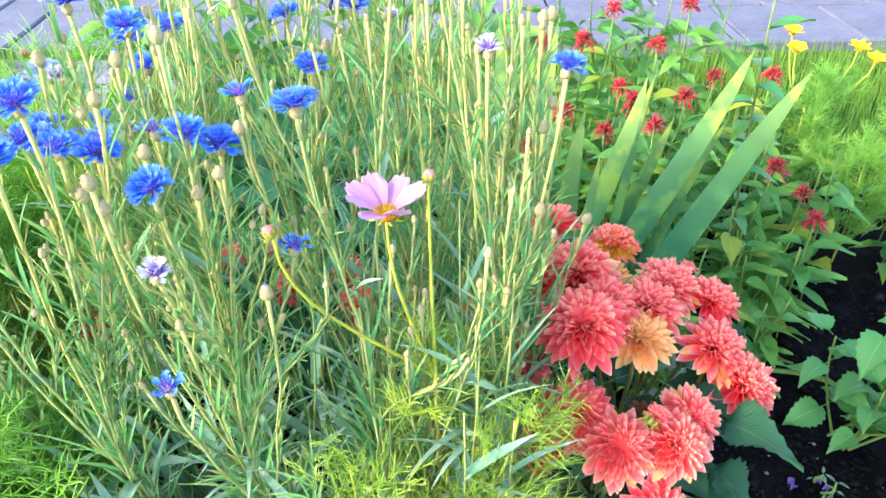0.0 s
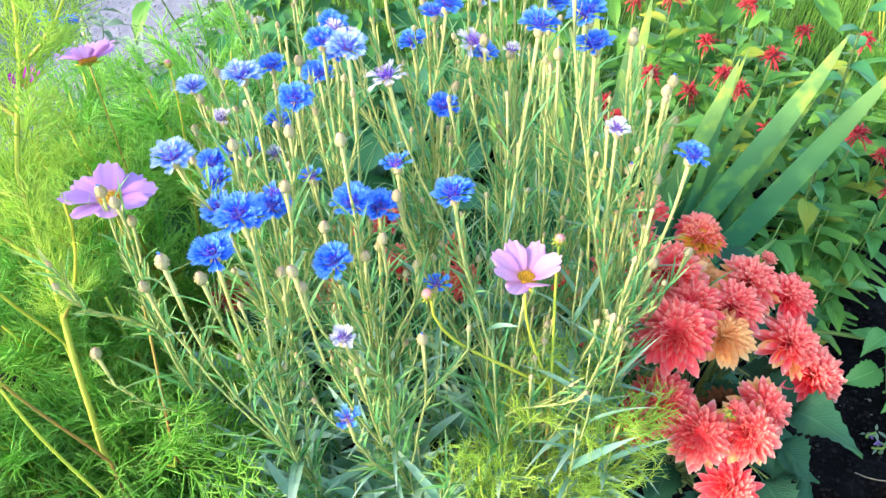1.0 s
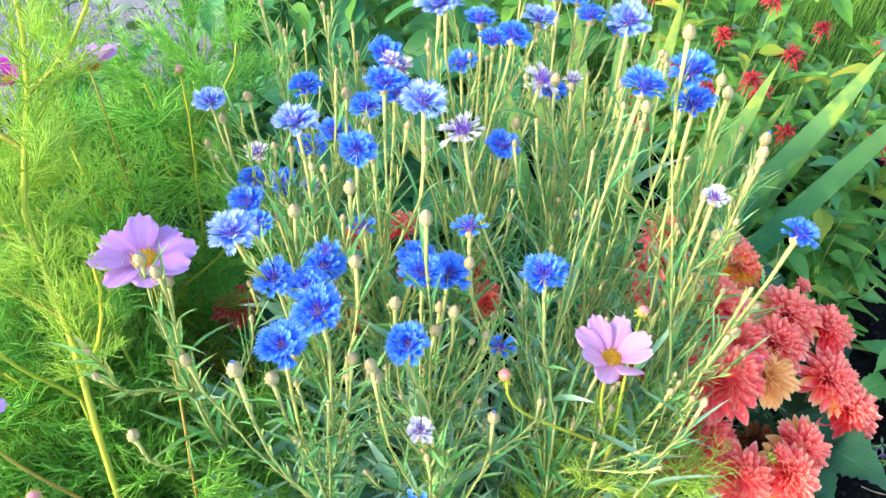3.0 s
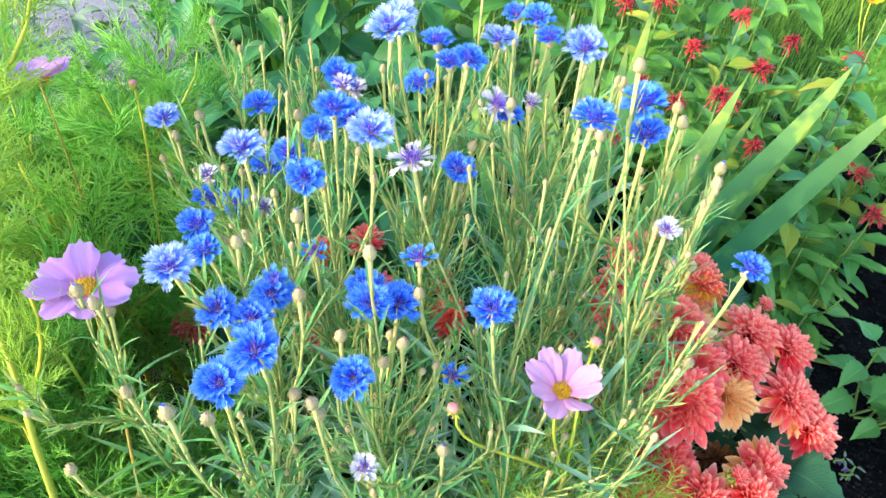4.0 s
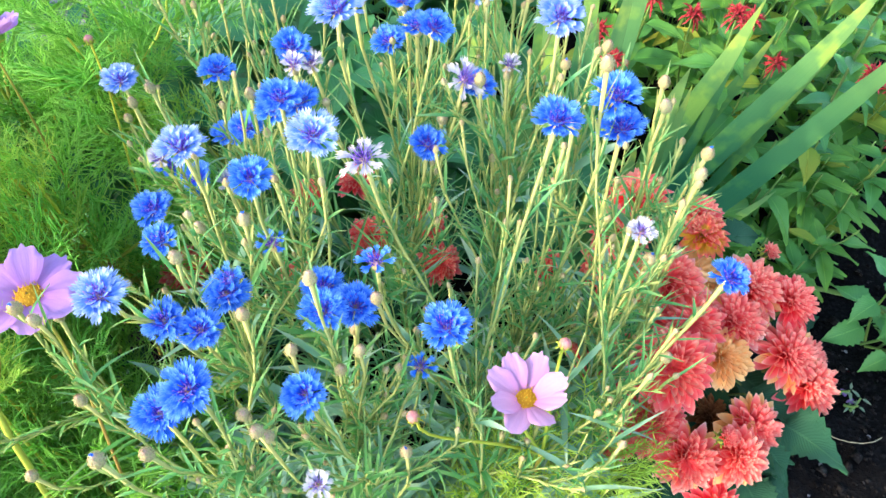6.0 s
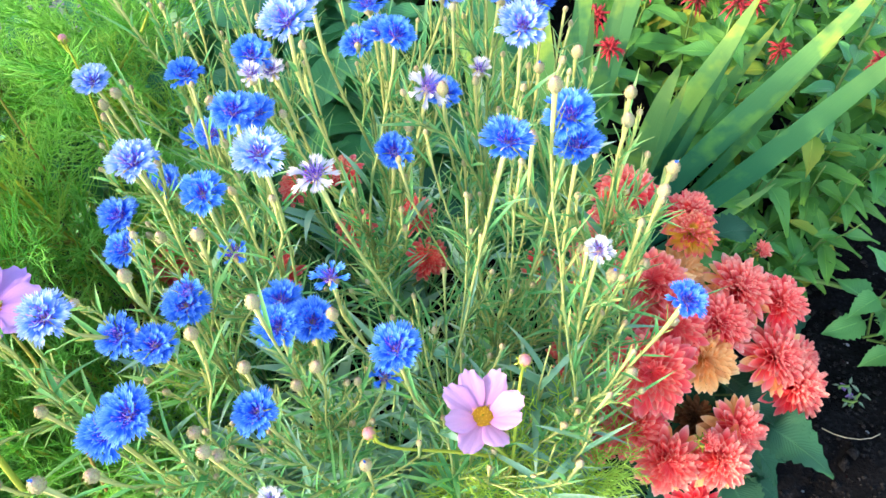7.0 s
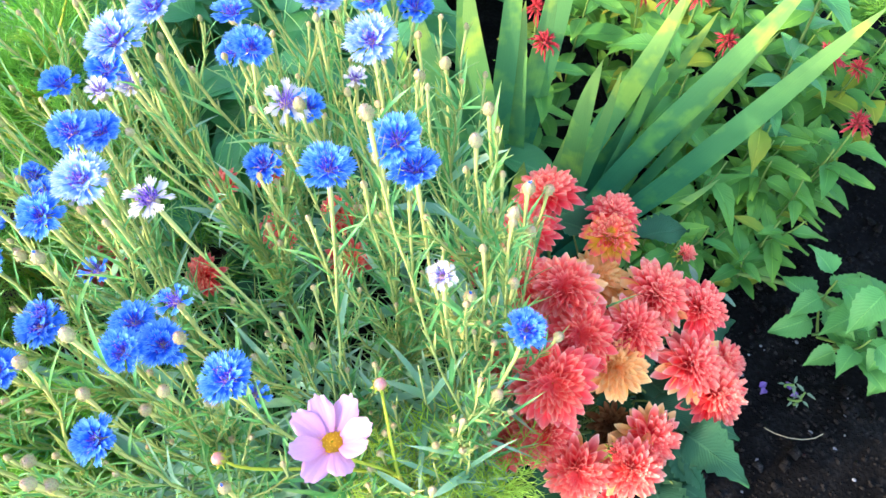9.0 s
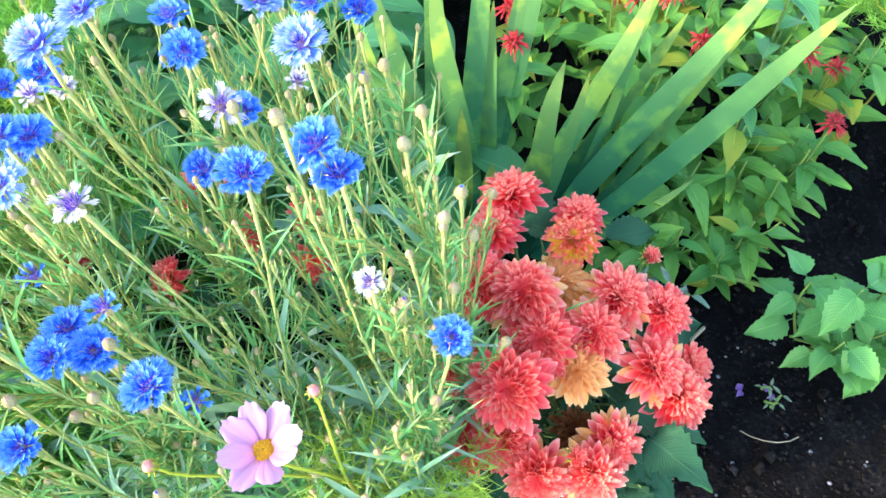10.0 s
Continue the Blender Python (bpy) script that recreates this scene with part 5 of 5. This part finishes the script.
def balms():
    for x, y, z in BALM_TIPS:
        tip = V((x, y, z))
        balm(V((x + jig(0.05), y + 0.02 + jig(0.04), 0)), tip, True)
    for k in range(36):
        x, y = rnd.uniform(0.22, 0.85), rnd.uniform(1.17, 1.9)
        if x < 0.42 and y < 1.25 or x > 0.70 and y < 1.38:
            continue
        balm(V((x, y, 0)), V((x + jig(0.05), y + jig(0.05), rnd.uniform(0.26, 0.40) if y > 1.3 else rnd.uniform(0.18, 0.32))), False, 0.076)
    for k in range(13):
        x, y = rnd.uniform(0.36, 0.62), rnd.uniform(1.09, 1.22)
        balm(V((x, y, 0)), V((x + jig(0.04), y - rnd.uniform(0, 0.05), rnd.uniform(0.13, 0.24))), False, 0.058)
    for k in range(15):
        x, y = rnd.uniform(0.44, 0.68), rnd.uniform(1.20, 1.40)
        balm(V((x, y, 0)), V((x + jig(0.05), y - rnd.uniform(0, 0.04), rnd.uniform(0.16, 0.27))), False, 0.068)
    # a tall bare stem with a few leaves that stands over the others
    root = V((0.60, 1.32, 0))
    ob = thing("tall_stem", root, "tall dark bare stem with few narrow leaves", "plant")
    path = bow(root, V((0.55, 1.29, 0.74)), V((-0.01, 0, 0.3)), 8)
    g = Geo()
    g.tube(local(path, root), [0.0035 - 0.0002 * i for i in range(9)], 5)
    part("stem", g.mesh("stem", "dahlia_stem"), ob)
    for k in range(14):
        a, d = on_line(path, 0.25 + 0.05 * k)
        w = 2.4 * k
        out = V((math.cos(w), math.sin(w), 0.4))
        part("leaf", rnd.choice(BROAD_LEAVES), ob, aim(a, out, UP, rnd.uniform(0.05, 0.08)))


def leafy_bush(name, root, tips, meshes, size, label, category, stem_mat, group="", pairs=5):
    ob = thing(name, root, label, category, group)
    for tip in tips:
        path = bow(root + V((jig(0.02), jig(0.02), 0)), tip, V(((tip.x - root.x) * 0.5, (tip.y - root.y) * 0.5, tip.z * 0.4)), 6)
        g = Geo()
        g.tube(local(path, root), [0.003 - 0.0002 * i for i in range(7)], 5)
        part("stem", g.mesh("stem", stem_mat), ob)
        turn = rnd.uniform(0, 3)
        for k in range(pairs):
            s = 0.3 + 0.69 * k / max(1, pairs - 1)
            a, d = on_line(path, min(0.99, s))
            for q in (0, math.pi):
                w = turn + 1.57 * k + q + jig(0.3)
                out = V((math.cos(w), math.sin(w), rnd.uniform(-0.35, 0.45)))
                part("leaf", rnd.choice(meshes), ob, aim(a + out * size * 0.2, out, UP + V((jig(0.45), jig(0.45), 0)), size * rnd.uniform(0.75, 1.2)))
    return ob


def right_bush():
    root = V((0.73, 0.98, 0))
    tips = [V(t) for t in ((0.655, 0.985, 0.25), (0.72, 0.96, 0.28), (0.79, 0.99, 0.28), (0.71, 0.90, 0.21), (0.86, 0.95, 0.26), (0.84, 0.87, 0.20), (0.80, 0.92, 0.30), (0.89, 0.96, 0.26), (0.93, 0.95, 0.24))]
    ob = leafy_bush("leafy_plant", root, tips, MINT_LEAVES, 0.070, "low bright green plant with toothed oval leaves on bare soil", "plant", "balm_stem", "", 4)
    path = bow(root + V((0, 0.02, 0.1)), V((0.50, 1.08, 0.13)), V((-0.08, 0.05, 0.06)), 7)
    g = Geo()
    g.tube(local(path, root), [0.005, 0.0052, 0.005, 0.0047, 0.0042, 0.0036, 0.003, 0.0022], 6)
    part("side_stem", g.mesh("side_stem", "balm_stem"), ob)
    for x, y, h in ((0.44, 0.99, 0.22), (0.40, 1.02, 0.18)):
        leafy_bush("seedling", V((x, y, 0)), [V((x, y - 0.01, h)), V((x + 0.04, y, h * 0.8)), V((x - 0.03, y - 0.02, h * 0.9))], SILVER_LEAVES, 0.04, "small grey-green seedling on dark soil", "plant", "balm_stem", "seedlings", 4)


def back_plants():
    for k in range(20):
        x, y = rnd.uniform(-0.95, -0.02), rnd.uniform(1.2, 2.1)
        h = rnd.uniform(0.25, 0.45)
        tips = [V((x + jig(0.12), y + jig(0.12), h * rnd.uniform(0.6, 1))) for _ in range(4)]
        leafy_bush("broadleaf_plant", V((x, y, 0)), tips, BROAD_LEAVES, 0.135, "deep green broad-leaved plant at the back of the bed", "plant", "balm_stem", "back plants", 3)
    for k in range(7):
        x, y = -0.68 + 0.11 * k + jig(0.03), 1.18 + jig(0.06)
        tips = [V((x + jig(0.1), y + jig(0.1), rnd.uniform(0.16, 0.34))) for _ in range(3)]
        leafy_bush("broadleaf_plant", V((x, y, 0)), tips, BROAD_LEAVES, 0.14, "deep green broad-leaved plant at the back of the bed", "plant", "balm_stem", "back plants", 3)
    for x, y in ((-0.62, 1.50), (-0.47, 1.46), (-0.40, 1.30), (-0.32, 1.52), (-0.52, 1.36), (-0.27, 1.38), (-0.44, 1.56), (-0.16, 1.46)):
        tips = [V((x + jig(0.13), y + jig(0.11), rnd.uniform(0.22, 0.36))) for _ in range(4)]
        leafy_bush("broadleaf_plant", V((x, y, 0)), tips, BROAD_LEAVES, 0.15, "deep green broad-leaved plant at the back of the bed", "plant", "balm_stem", "back plants", 2)
    for k in range(18):
        x, y = rnd.uniform(0.70, 1.2), rnd.uniform(1.45, 1.75)
        balm(V((x, y, 0)), V((x + jig(0.05), y + jig(0.05), rnd.uniform(0.2, 0.32))), False, 0.076)
    for k in range(15):
        x, y = -1.0 + 0.12 * k + jig(0.05), 2.02 + jig(0.12)
        tips = [V((x + jig(0.12), y + jig(0.1), rnd.uniform(0.42, 0.72))) for _ in range(4)]
        leafy_bush("broadleaf_plant", V((x, y, 0)), tips, BALM_LEAVES, 0.12, "light green leafy plant at the back of the bed", "plant", "balm_stem", "back plants", 3)
    for x, y in ((-1.05, 1.85), (-1.3, 2.1), (-1.5, 1.8)):
        tips = [V((x + jig(0.14), y + jig(0.14), rnd.uniform(0.25, 0.45))) for _ in range(5)]
        leafy_bush("silver_plant", V((x, y, 0)), tips, SILVER_LEAVES, 0.07, "pale silvery leafy plant near the path", "plant", "silver", "silver plants", 4)
    for k, (x, y, h) in enumerate(((0.95, 1.55, 0.42), (1.1, 1.7, 0.46), (0.88, 1.75, 0.45), (1.2, 1.5, 0.4), (0.98, 1.9, 0.46), (1.25, 1.8, 0.42))):
        root = V((x, y, 0))
        ob = thing("yellow_daisy_plant", root, "feathery green plant with lemon-yellow daisy flowers", "flower", "yellow daisies")
        h *= 0.72
        main = bow(root, V((x, y, h)), V((jig(0.03), jig(0.03), h * 0.4)), 7)
        feathered_stem(ob, main, 0.003, 0.0015, "cosmos_stem", 0.05, 0.11, 0.15)
        for q in (0.3, 0.5, 0.7):
            a, d = on_line(main, q)
            w = rnd.uniform(0, 6.28)
            feathered_stem(ob, bow(a, a + V((math.cos(w) * 0.1, math.sin(w) * 0.1, 0.07)), d * 0.05, 5), 0.002, 0.001, "cosmos_stem", 0.045, 0.09, 0.2)
        for tip in [V(t) for i, t in YELLOWS if i == k]:
            g = Geo()
            path = bow(on_line(main, 0.6)[0], tip, V((0, 0, 0.08)), 6)
            g.tube(local(path, root), [0.0018] * 7, 5)
            part("stem", g.mesh("stem", "cosmos_stem"), ob)
            cosmos_flower(ob, tip, V((0, -0.15, 1)), 0.031, "yellow", 13)


YELLOWS = [(2, (0.905, 1.925, 0.405)), (2, (0.912, 1.985, 0.430)), (4, (1.086, 1.963, 0.395)), (4, (1.105, 1.900, 0.385))]


def lawn():
    """Blades between the bed and the path."""
    g = Geo()
    for k in range(36000):
        x = rnd.uniform(-2.4, 2.8)
        y = rnd.uniform(1.9, 3.0)
        if -1.6 < x < -0.7 and y < 2.9:
            continue
        h = rnd.uniform(0.04, 0.11)
        a, lean = rnd.uniform(0, 6.28), rnd.uniform(0, 0.5) * h
        d = V((math.cos(a), math.sin(a), 0)) * 0.0022
        p = V((x, y, -0.01))
        t = p + V((math.cos(a + 1.5) * lean, math.sin(a + 1.5) * lean, h))
        g.add([p - d, p + d, t], [(0, 0), (1, 0), (0.5, 1)], [(0, 1, 2)])
    tagged(new("grass_strip", g.mesh("grass_strip", "grass")), "short green grass strip between bed and path", "grass", kind="stuff")


def litter():
    me = pebble_mesh()
    for k in range(75):
        x, y = rnd.uniform(0.44, 0.95), rnd.uniform(0.45, 1.05)
        s = rnd.choice((0.0014, 0.0018, 0.0024, 0.003, 0.0042))
        z = 0.02 * noise.noise(V((x * 6, y * 6, 0))) + 0.012 * noise.noise(V((x * 21, y * 21, 3)))
        ob = tagged(new("pebble", me), "small pale pebble on dark soil", "pebble", "pebbles on the soil")
        ob.matrix_basis = pose(x, y, z + s * 0.25, 0, 0, rnd.uniform(0, 360)) @ Matrix.Diagonal((s, s, s, 1))
    for pts, r in (([(0.595, 0.805), (0.612, 0.795), (0.632, 0.788), (0.655, 0.785), (0.676, 0.788), (0.692, 0.796)], 0.0008), ([(0.70, 0.60), (0.705, 0.64), (0.715, 0.66)], 0.0016), ([(0.52, 0.97), (0.55, 1.0)], 0.004)):
        g = Geo()
        g.tube([V((x, y, 0.02 * noise.noise(V((x * 6, y * 6, 0))) + 0.013 + r)) for x, y in pts], [r] * len(pts), 5)
        tagged(new("dry_twig", g.mesh("dry_twig", "dry")), "thin dry straw-coloured twig lying on the soil", "twig", "twigs")
    root = V((0.662, 0.872, 0.0))
    leafy_bush("seedling", root, [root + V((0.012, 0.0, 0.02)), root + V((-0.008, 0.012, 0.025)), root + V((0.004, -0.014, 0.018))], SILVER_LEAVES, 0.016, "tiny grey-green seedling on dark soil", "plant", "balm_stem", "seedlings", 2)
    g = Geo()
    g.sheet(4, 3, lambda u, v: V((u * 0.4 * math.sin(math.pi * min(0.95, v + 0.1)), v, 0.2 * u * u + 0.25 * math.sin(3 * v))))
    petal = g.mesh("fallen_petal", "violet_petal")
    for x, y, a in ((0.655, 0.882, 20), (0.61, 0.88, 130), (0.575, 0.60, 200), (0.60, 0.885, 300), (0.668, 0.872, 100), (0.74, 0.55, 30)):
        ob = tagged(new("fallen_petal", petal), "fallen violet petal on dark soil", "petal", "fallen petals")
        z = 0.02 * noise.noise(V((x * 6, y * 6, 0))) + 0.012 * noise.noise(V((x * 21, y * 21, 3)))
        ob.matrix_basis = pose(x, y, z + 0.004, 0, 0, a) @ Matrix.Diagonal((0.016, 0.016, 0.016, 1))


ground()
clods()
gravel()
cornflowers()
cosmos_plants()
tall_cosmos()
dahlias()
irises()
balms()
right_bush()
back_plants()
lawn()
litter()
paving()
